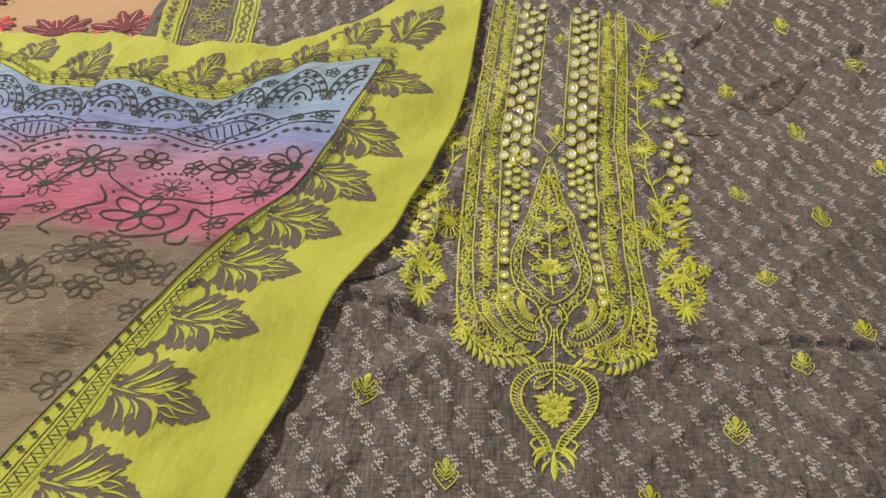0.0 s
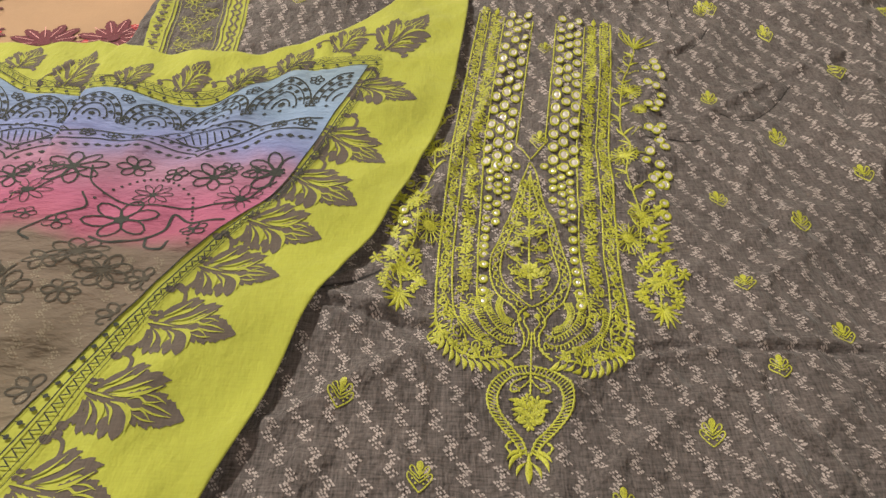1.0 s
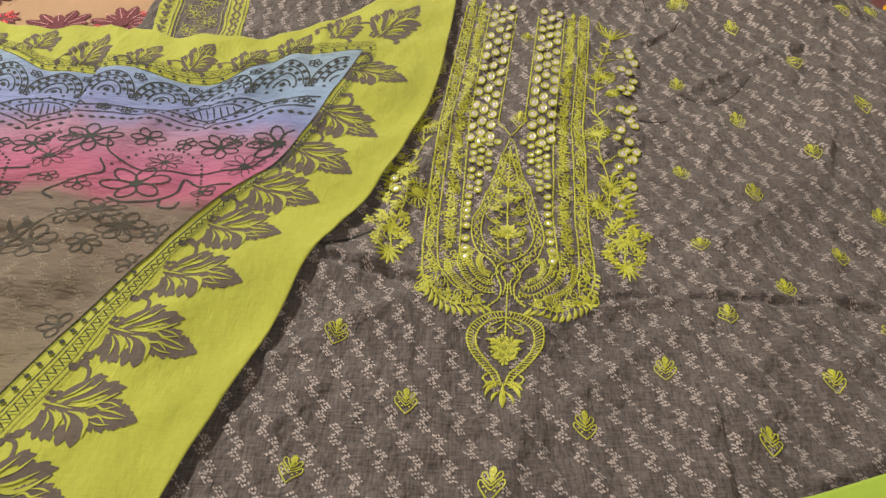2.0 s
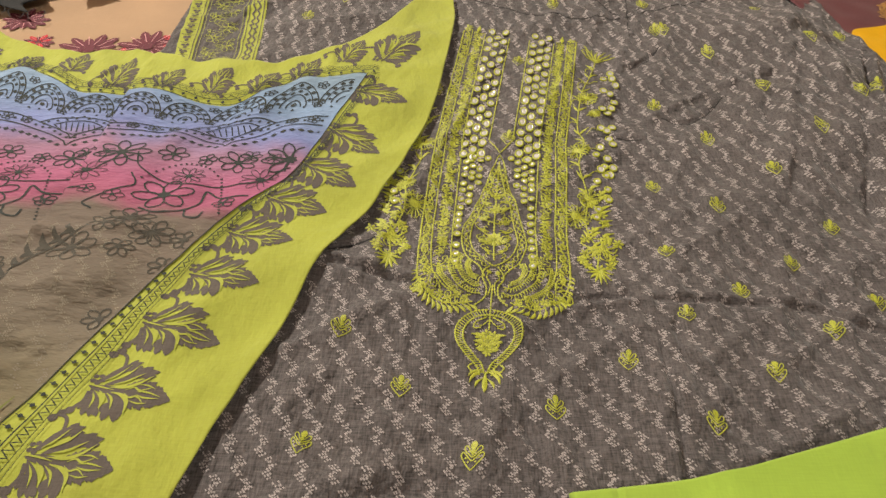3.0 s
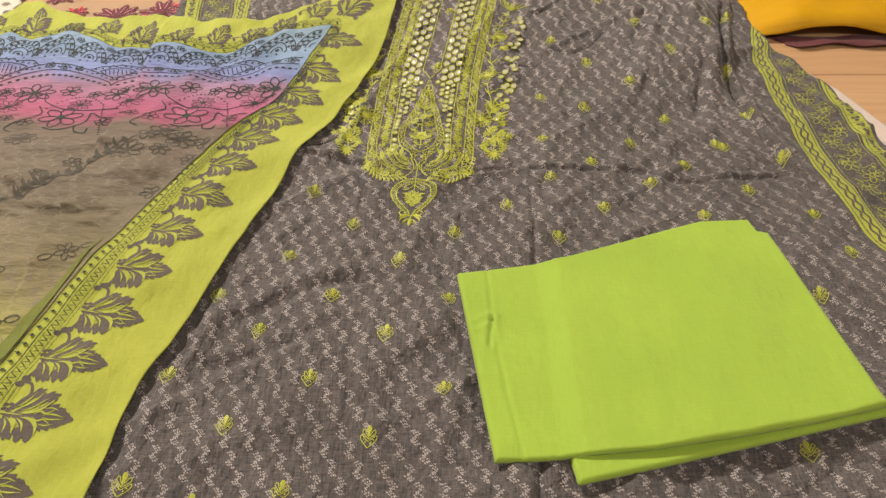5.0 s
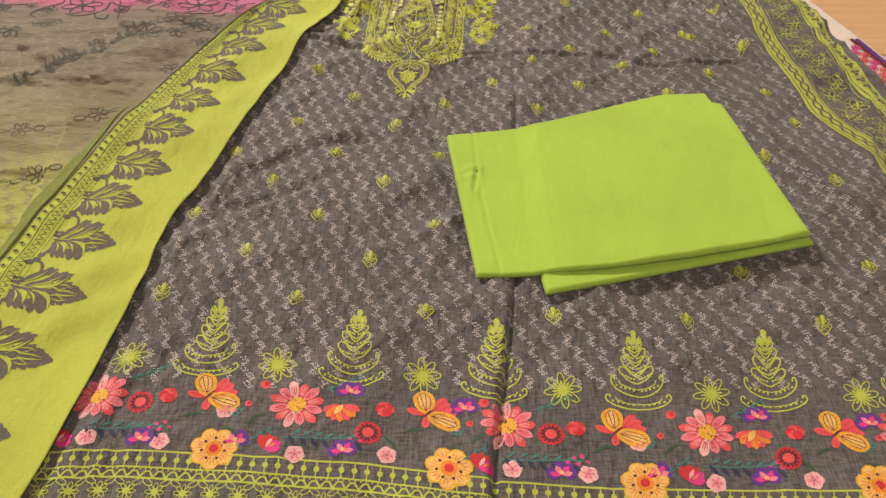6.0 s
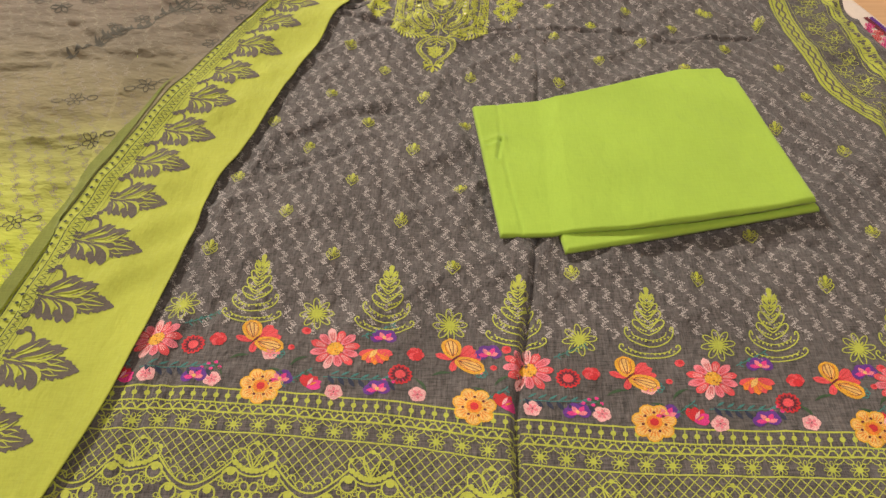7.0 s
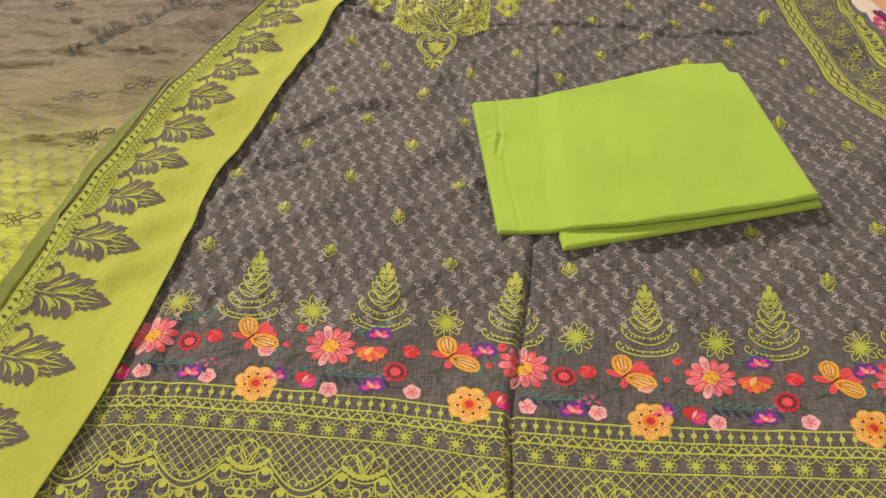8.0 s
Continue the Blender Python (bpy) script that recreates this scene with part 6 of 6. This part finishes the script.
for k in range(-6, 2):
    c = P0 + PX * k
    # domes under the band, nested, with checks between
    for j in range(3):
        m = c + (j - 1) * 0.050
        base = 0.046 + 0.004 * (j != 1)
        for rx, ry, w in ((0.0245, 0.040, W), (0.0190, 0.031, W * 0.8), (0.0125, 0.021, W), (0.0070, 0.011, W)):
            lace_print.stroke(arc(m, base, rx, -ry, 0, 180, 18), w, 0)
        for a in range(15, 180, 22):
            x, y = m + 0.0217 * math.cos(radians(a)), base - 0.0355 * math.sin(radians(a))
            lace_print.dot(x, y, 0.0031, 0, n=4)
        for a in range(20, 180, 28):
            x, y = m + 0.0157 * math.cos(radians(a)), base - 0.026 * math.sin(radians(a))
            lace_print.dot(x, y, 0.0027, 0, n=4)
        lace_print.dot(m, base - 0.004, 0.0032, 0, n=5)
        lace_print.flower(m + 0.025, 0.014, 0.0062, 5, 0.0044, 0, 0.0012)
        lace_print.flower(m + 0.025, 0.050, 0.0048, 5, 0.0036, 0, 0.0011)
        for i in range(5):
            lace_print.dot(m - 0.022 + i * 0.011, 0.0545 + 0.003 * math.sin(i * 1.5), 0.0019, 0, n=4)
    # striped lozenge over the point of each wave
    for sg in (-1, 1):
        lace_print.stroke(spline([(c + sg * 0.024, 0.078), (c + sg * 0.012, 0.068), (c, 0.0645)], 6), W, 0)
        lace_print.stroke(spline([(c + sg * 0.024, 0.078), (c + sg * 0.012, 0.090), (c, 0.097)], 6), W, 0)
        lace_print.stroke(spline([(c + sg * 0.040, 0.078), (c + sg * 0.024, 0.064), (c, 0.056)], 6), W, 0)
        for i in range(4):
            lace_print.dot(c + sg * (0.006 + 0.0085 * i), 0.0602 + 0.0045 * i, 0.0021, 0, n=4)
        for i in range(5):
            lace_print.dot(c + sg * (0.004 + 0.0075 * i), 0.104 - 0.0062 * i, 0.0023, 0, n=4)
    for i in range(-3, 4):
        lace_print.stroke([(c + i * 0.0055 - 0.002, 0.079 - (0.011 - 0.002 * abs(i))), (c + i * 0.0055, 0.080), (c + i * 0.0055 + 0.002, 0.081 + (0.011 - 0.002 * abs(i)))], 0.0011, 0)
    # sharp valleys joined by long bows
    for d0, w, amp in ((0.078, W, 0.034), (0.092, W * 1.1, 0.036)):
        u = np.linspace(0, 1, 40)
        y = d0 + amp * (1 - np.sin(u * math.pi) ** 0.55) - 0.006
        lace_print.stroke(np.c_[c + u * PX, y], w, 0)
    for i in range(1, 18):
        u = i / 18
        y = 0.098 + 0.036 * (1 - math.sin(u * math.pi) ** 0.55)
        lace_print.dot(c + u * PX, y, 0.0034, 0, n=4, ry=0.0028)
        if 3 < i < 15:
            y = 0.0785 + 0.035 * (1 - math.sin(u * math.pi) ** 0.55)
            lace_print.dot(c + u * PX, y, 0.0019, 0, n=5)
    for u in (0.36, 0.5, 0.64):
        lace_print.flower(c + u * PX, 0.0775, 0.0062, 5, 0.0046, 0, 0.0012)
tagged(lace_print.build("lace_print", DUPATTA, 0.0017, [PRINT_DARK], dupatta, "dark domes, lozenges and bows on blue"), kind="stuff")


def field_flower(x, y, r, petals, width, line, turn=0.0, squash=0.8):
    ink = FieldInk()
    ink.flower(x, y, r, petals, width, 0, line * 0.58, 0, 0, turn, 0.15, squash)
    ink.dot(x, y, r * 0.2, 0, n=7, ry=r * 0.17)
    if ink.faces and inside(np.array(ink.xy)).mean() > 0.4:
        ink.build("flower_outline", DUPATTA, 0.0017, [PRINT_DARK], dupatta)


for k in range(-4, 2):
    o = k * 0.152
    for x, y, r, n, w, line, turn in ((-0.074, 0.576, 0.026, 8, 0.011, 0.0026, 10), (-0.029, 0.580, 0.014, 6, 0.008, 0.0020, 0), (0.032, 0.571, 0.018, 7, 0.009, 0.0021, 20),
                                     (0.064, 0.576, 0.009, 6, 0.005, 0.0014, 0), (-0.021, 0.522, 0.026, 6, 0.014, 0.0026, 15), (0.004, 0.572, 0.009, 5, 0.007, 0.0021, 0),
                                     (0.033, 0.511, 0.010, 5, 0.008, 0.0020, 30), (-0.110, 0.581, 0.010, 6, 0.006, 0.0016, 0), (-0.060, 0.512, 0.010, 5, 0.007, 0.0014, 0), (-0.085, 0.520, 0.008, 5, 0.006, 0.0013, 0),
                                     (-0.007, 0.549, 0.015, 9, 0.005, 0.0013, 0), (-0.095, 0.546, 0.019, 9, 0.006, 0.0012, 0)):
        field_flower(x + o, y, r, n, w, line, turn)
    ink = FieldInk()
    ink.stroke(spline([(-0.060, 0.578), (-0.052, 0.556), (-0.028, 0.541), (-0.003, 0.537), (0.030, 0.538), (0.058, 0.543), (0.071, 0.560), (0.090, 0.572)], 8) + np.array((o, 0)), 0.0014, 0)
    ink.stroke(spline([(0.060, 0.522), (0.030, 0.520), (0.014, 0.530), (0.012, 0.512), (0.000, 0.502), (-0.020, 0.496), (-0.036, 0.502)], 8) + np.array((o, 0)), 0.0020, 0)
    ink.stroke(spline([(0.002, 0.503), (0.006, 0.491), (0.018, 0.488), (0.020, 0.497)], 6) + np.array((o, 0)), 0.0020, 0)
    ink.stroke(spline([(-0.055, 0.545), (-0.048, 0.530), (-0.066, 0.516), (-0.080, 0.500), (-0.070, 0.492)], 6) + np.array((o, 0)), 0.0016, 0)
    for i in range(30):
        ink.dot(o + (-0.045 + 0.0045 * i if i < 15 else 0.022 + 0.0010 * (i - 15)), 0.566 - 0.0004 * (i - 8) ** 2 * (i < 15) if i < 15 else 0.548 - 0.0045 * (i - 15), 0.0013, 0, n=5)
    if ink.faces and inside(np.array(ink.xy)).any():
        ink.build("vine_outline", DUPATTA, 0.0017, [PRINT_DARK], dupatta)
FADED = cloth("faded_dark_print", (0.075, 0.066, 0.050), 0.3, 0.35)
PRINT_DARK = FADED
for x, y, r, n in ((-0.035, 0.484, 0.020, 8), (-0.068, 0.446, 0.020, 7), (-0.012, 0.466, 0.018, 8), (-0.052, 0.474, 0.014, 6), (-0.004, 0.391, 0.020, 8), (0.007, 0.432, 0.013, 7), (0.015, 0.462, 0.012, 7), (-0.030, 0.446, 0.012, 6),
                   (-0.20, 0.474, 0.019, 8), (-0.235, 0.450, 0.014, 6), (-0.27, 0.468, 0.018, 7), (-0.34, 0.455, 0.018, 8), (-0.125, 0.430, 0.011, 6), (-0.15, 0.405, 0.010, 6), (-0.022, 0.378, 0.013, 6)):
    field_flower(x, y, r, n, r * 0.55, 0.0022, 40 * x * 50)
ink = FieldInk()
for a, b in (((-0.062, 0.470), (-0.165, 0.372)), ((-0.075, 0.455), (-0.190, 0.345))):
    p = resampled(spline([a, ((a[0] + b[0]) / 2 + 0.006, (a[1] + b[1]) / 2 - 0.004), b], 8), 26)
    ink.stroke(p, 0.0016, 0)
    for i in range(2, 25, 2):
        for q in (-1, 1):
            ink.petal(p[i], p[i] + np.array((-0.010, 0.004 + 0.008 * q)), 0.004, 0, bend=0.2 * q)
ink.build("trailing_sprig_print", DUPATTA, 0.0017, [FADED], dupatta)
for x, y, turn in ((-0.112, 0.197, 25), (-0.150, 0.080, 20), (-0.22, 0.15, 40), (-0.15, 0.259, 10), (-0.075, 0.285, 30)):
    ink = FieldInk(framed((x, y), (math.cos(radians(turn)), math.sin(radians(turn))), (-math.sin(radians(turn)), math.cos(radians(turn)))))
    ink.flower(0, 0, 0.011, 6, 0.0055, 0, 0.0009, 0, 0, 0, 0.15)
    for sg in (-1, 1):
        q = np.linspace(0, 2 * math.pi, 11)
        ink.stroke(np.c_[sg * (0.019 - 0.006 * np.cos(q)), 0.0032 * np.sin(q)], 0.0010, 0)
        ink.stroke([(sg * 0.010, 0), (sg * 0.013, 0)], 0.001, 0)
    ink.build("small_flower_outline", DUPATTA, 0.0017, [FADED], dupatta)
SOFT_FLECK = cloth("soft_shawl_fleck", (0.25, 0.21, 0.155), 0.3, 0.25)
flecks(-0.60, 0.10, -0.20, 0.47, lambda x, y: inside(np.c_[x, y]) & (value_noise(x, y, 0.03, 51) > 0.15), DUPATTA, 0.0014, dupatta, "shawl_fleck", SOFT_FLECK, label="faint pale woven flecks")
# ---- other cloths lying round the suit ----
def cloth_heap(name, label, category, outline, height, material, nu=90, nv=70, thick=0.001):
    xs, ys = outline(np.array([0, 1, 0, 1, 0.5, 0.5]), np.array([0, 0, 1, 1, 0, 1]))
    rel = Relief(-1.2, 1.7, 0.0, 1.9, height, 0.006)
    root = thing(name, label, category)
    sheet("cloth", outline, rel, 0.0, nu, nv, material, root, "", thick)
    return root, rel


def quad(a, b, c, d, wave=0.004):
    """A four-cornered cloth with slightly wavering edges: a to b along s, a to c along r."""
    a, b, c, d = map(np.array, (a, b, c, d))

    def outline(s, r):
        x = (a[0] * (1 - s) + b[0] * s) * (1 - r) + (c[0] * (1 - s) + d[0] * s) * r
        y = (a[1] * (1 - s) + b[1] * s) * (1 - r) + (c[1] * (1 - s) + d[1] * s) * r
        return x + wave * np.sin(r * 23 + s * 3), y + wave * np.sin(s * 19 + r * 4)
    return outline


def peach_height(x, y):
    return FLOOR_Z + 0.004 + 0.004 * ridges(x, y, 0.10, 15, 3, 61) + 0.003 * value_noise(x, y, 0.06, 62)


peach, PEACH_REL = cloth_heap("peach_cloth", "peach cotton cloth with maroon and red floral print, spread out flat", "cloth", quad((-1.0, 1.75), (-0.04, 1.75), (-1.0, 0.70), (-0.055, 0.70)), peach_height, PEACH)


def big_bloom(x, y, r, turn, m0, m1, rel, parent, name):
    ink = Ink()
    for i in range(13):
        a = radians(turn + i * 27.7)
        e = np.array((math.cos(a), math.sin(a))) * r
        ink.petal((x + e[0] * 0.15, y + e[1] * 0.15), (x + e[0] * (1 - 0.25 * (i % 3 == 1)), y + e[1] * (1 - 0.25 * (i % 3 == 1))), r * 0.30, i % 2 * m1 + (1 - i % 2) * m0, 0.0003 * (i % 2), n=9, jag=0.12, peak=0.65, sharp=0.7)
        ink.stroke([(x + e[0] * 0.3, y + e[1] * 0.3), (x + e[0] * 0.6, y + e[1] * 0.6), (x + e[0] * 0.85, y + e[1] * 0.85)], r * 0.022, 2, 0.0008)
    ink.dot(x, y, r * 0.16, 0, 0.0010)
    ink.build(name, rel, 0.0012, [MAROON, RED, PALE], parent)


for x, y, r, turn, m0, m1 in ((-0.195, 0.792, 0.040, 0, 0, 0), (-0.130, 0.803, 0.040, 30, 0, 0), (-0.093, 0.816, 0.030, 15, 0, 1), (-0.155, 0.775, 0.026, 10, 1, 1), (-0.068, 0.785, 0.026, 25, 1, 1), (-0.30, 0.86, 0.03, 10, 0, 0), (-0.088, 0.925, 0.022, 0, 0, 0), (-0.26, 0.805, 0.02, 0, 0, 1)):
    big_bloom(x, y, r, turn, m0, m1, PEACH_REL, peach, "bloom_print")

black, BLACK_REL = cloth_heap("black_cloth", "crumpled black cotton cloth with frayed end on the peach cloth", "cloth", quad((-0.80, 1.02), (-0.275, 0.985), (-0.80, 0.865), (-0.300, 0.868), 0.008),
                              lambda x, y: FLOOR_Z + 0.012 + 0.014 * ridges(x, y, 0.08, 20, 3, 65) + 0.006 * value_noise(x, y, 0.03, 66), BLACK)
fray = Ink()
for k in range(5):
    x = -0.325 + 0.012 * k
    fray.stroke(spline([(x, 0.868), (x + 0.004 * (-1) ** k, 0.860), (x + 0.002, 0.852 - 0.002 * k)], 4), 0.0009, 0)
fray.build("frayed_thread", BLACK_REL, 0.001, [BLACK_THREAD_AND_CREASE], black)

cream, CREAM_REL = cloth_heap("cream_cloth", "small cream printed cloth under the lime border", "cloth", quad((-0.62, 0.90), (-0.365, 0.88), (-0.62, 0.74), (-0.340, 0.76)), lambda x, y: FLOOR_Z + 0.012 + 0.003 * ridges(x, y, 0.05, 40, 3, 67), IVORY, 40, 30)
dots = Ink()
for k in range(40):
    x, y = -0.60 + 0.0062 * k, 0.78 + 0.09 * ((k * 37) % 11) / 11
    dots.flower(x, y, 0.006, 5, 0.004, 0, 0.0011)
dots.build("cream_cloth_print", CREAM_REL, 0.0010, [FADED], cream)

# paper tag on the peach cloth
tag = thing("paper_tag", "small crumpled white paper tag with printed lines on peach cloth", "tag")
TAG_REL = Relief(-0.35, -0.10, 0.80, 1.05, lambda x, y: peach_height(x, y) + 0.006 + 0.008 * ridges(x, y, 0.02, 70, 2, 69), 0.003)
sheet("paper", quad((-0.262, 0.955), (-0.222, 0.965), (-0.246, 0.905), (-0.210, 0.925), 0.001), TAG_REL, 0.0, 24, 24, CARD, tag, "", 0.0005)
bars = Ink()
for k in range(5):
    bars.stroke(np.c_[np.linspace(-0.250 + 0.003 * k, -0.226 + 0.003 * k, 8), np.linspace(0.955 - 0.008 * k, 0.961 - 0.008 * k, 8)], 0.0016, 0)
bars.build("printed_bar", TAG_REL, 0.0006, [FADED], tag)


def yellow_height(x, y):
    edge = np.clip((y - 0.730) / 0.03, 0, 1)
    back = np.clip((0.915 - y) / 0.03, 0, 1)
    body = np.sqrt(np.maximum(0, 1 - (1 - edge) ** 2)) * np.sqrt(np.maximum(0, 1 - (1 - back) ** 2))
    body = body * np.clip((x - curve_at(KURTA_RIGHT, y) + 0.004) / 0.07, 0, 1) ** 0.7
    return FLOOR_Z + 0.002 + body * (0.018 + 0.010 * ridges(x, y, 0.10, -22, 3, 71) + 0.004 * value_noise(x, y, 0.05, 72))


cloth_heap("yellow_cloth", "folded golden yellow silk cloth, softly crumpled, on the wooden floor", "cloth", quad((0.70, 0.915), (1.40, 0.905), (0.735, 0.732), (1.40, 0.730), 0.003), lambda x, y: yellow_height(x, y) + 0.007 * ridges(x, y, 0.05, -28, 3, 90), YELLOW, 110, 80)
wine, WINE_REL = cloth_heap("wine_cloth", "crumpled wine red silk cloth with gold embroidery behind yellow cloth", "cloth", quad((0.60, 1.35), (1.50, 1.35), (0.70, 0.895), (1.50, 0.89), 0.006),
                            lambda x, y: FLOOR_Z + 0.006 + 0.022 * ridges(x, y, 0.09, 25, 2.5, 74) + 0.004 * value_noise(x, y, 0.03, 75), WINE, 110, 70)
gold = Ink()
rg = np.random.RandomState(3)
for k in range(130):
    x, y = 0.80 + 0.35 * rg.rand(), 0.925 + 0.06 * rg.rand()
    gold.flower(x, y, 0.008 + 0.006 * rg.rand(), 6, 0.005, 0, 0.0012, 0, 0.0006, 60 * rg.rand())
gold.build("gold_embroidery", WINE_REL, 0.002, [GOLD], wine, "dull gold thread flowers")
cloth_heap("wine_cloth_hem", "wine red cloth edge showing under the yellow cloth", "cloth", quad((0.76, 0.74), (1.10, 0.74), (0.80, 0.708), (1.10, 0.712), 0.004), lambda x, y: FLOOR_Z + 0.002 + 0.006 * ridges(x, y, 0.03, 10, 3, 77) * np.clip((0.74 - y) / 0.02, 0.2, 1), WINE, 60, 12)
under, UNDER_REL = cloth_heap("striped_print_cloth", "ivory printed cotton cloth with purple and navy edge under the kurta", "cloth",
                              lambda s, r: (curve_at([(0.70, 0.740), (0.60, 0.806), (0.50, 0.842), (0.42, 0.868), (0.34, 0.902), (0.28, 0.935), (0.10, 0.97)], 0.68 - 0.55 * r) - 0.10 + 0.108 * s, 0.68 - 0.55 * r),
                              lambda x, y: FLOOR_Z + 0.002 + 0.002 * ridges(x, y, 0.05, 70, 3, 79), IVORY, 40, 90)
UNDER_EDGE = [(0.856, 0.480), (0.876, 0.42), (0.907, 0.345), (0.941, 0.285)]
for off, mat, nm in ((-0.003, NAVY, "navy_stripe"), (-0.010, MAGENTA, "plum_stripe")):
    ink = Ink()
    ink.stroke(spline([(x + off - 0.004, y) for x, y in UNDER_EDGE], 10), 0.006, 0, 0, 2)
    ink.build(nm, UNDER_REL, 0.0014, [PURPLE if nm == "navy_stripe" else MAROON], under)
ink = Ink()
for k in range(36):
    y = 0.46 - 0.0055 * k
    x = float(curve_at([(b, a) for a, b in UNDER_EDGE], y)) - 0.022 - 0.010 * ((k * 5) % 3)
    ink.flower(x, y, 0.006, 6, 0.004, k % 2, 0.0015)
ink.build("pink_flower_print", UNDER_REL, 0.0014, [MAGENTA, CORAL], under)

# ---- housings out of view, added above the ceiling lamp and the front fill ----
for x, y, r in ((-1.70, 2.20, 0.22), (1.0, -1.3, 0.28)):
    lamp = thing("added_lamp_housing", "round unseen housing added above the ceiling lamp and the fill light", "lamp", "ceiling lamps")
    bm = bmesh.new()
    bmesh.ops.create_cone(bm, cap_ends=True, segments=32, radius1=r * 0.9, radius2=r, depth=0.06)
    me = bpy.data.meshes.new("housing")
    bm.to_mesh(me)
    bm.free()
    me.materials.append(WALL)
    ob = new("housing", me)
    ob.parent = lamp
    ob.location = (x, y, RZ - 0.03)
# ---- floor planks ----
def plank_mesh(length, width):
    bm = bmesh.new()
    bmesh.ops.create_cube(bm, size=1)
    for v in bm.verts:
        v.co = (v.co.x * length, v.co.y * width, v.co.z * 0.012)
    bmesh.ops.bevel(bm, geom=[e for e in bm.edges if all(v.co.z > 0 for v in e.verts)], offset=0.0012, segments=1, affect="EDGES")
    me = bpy.data.meshes.new("plank")
    bm.to_mesh(me)
    bm.free()
    me.materials.append(WOOD)
    return me


plank_data = {}
for j in range(32):
    for i in range(6):
        x0 = RX0 - 0.3 + i * 1.2 - 0.4 * (j % 3)
        a, b, y = max(x0, RX0), min(x0 + 1.2, RX1), RY0 + (j + 0.5) * 0.19
        if b - a > 0.02 and y + 0.095 < RY1 + 0.05:
            size = round(b - a, 3)
            if size not in plank_data:
                plank_data[size] = plank_mesh(size - 0.002, 0.1885)
            ob = new("plank", plank_data[size])
            ob.parent = floor
            ob.location = ((a + b) / 2, y, FLOOR_Z - 0.006)
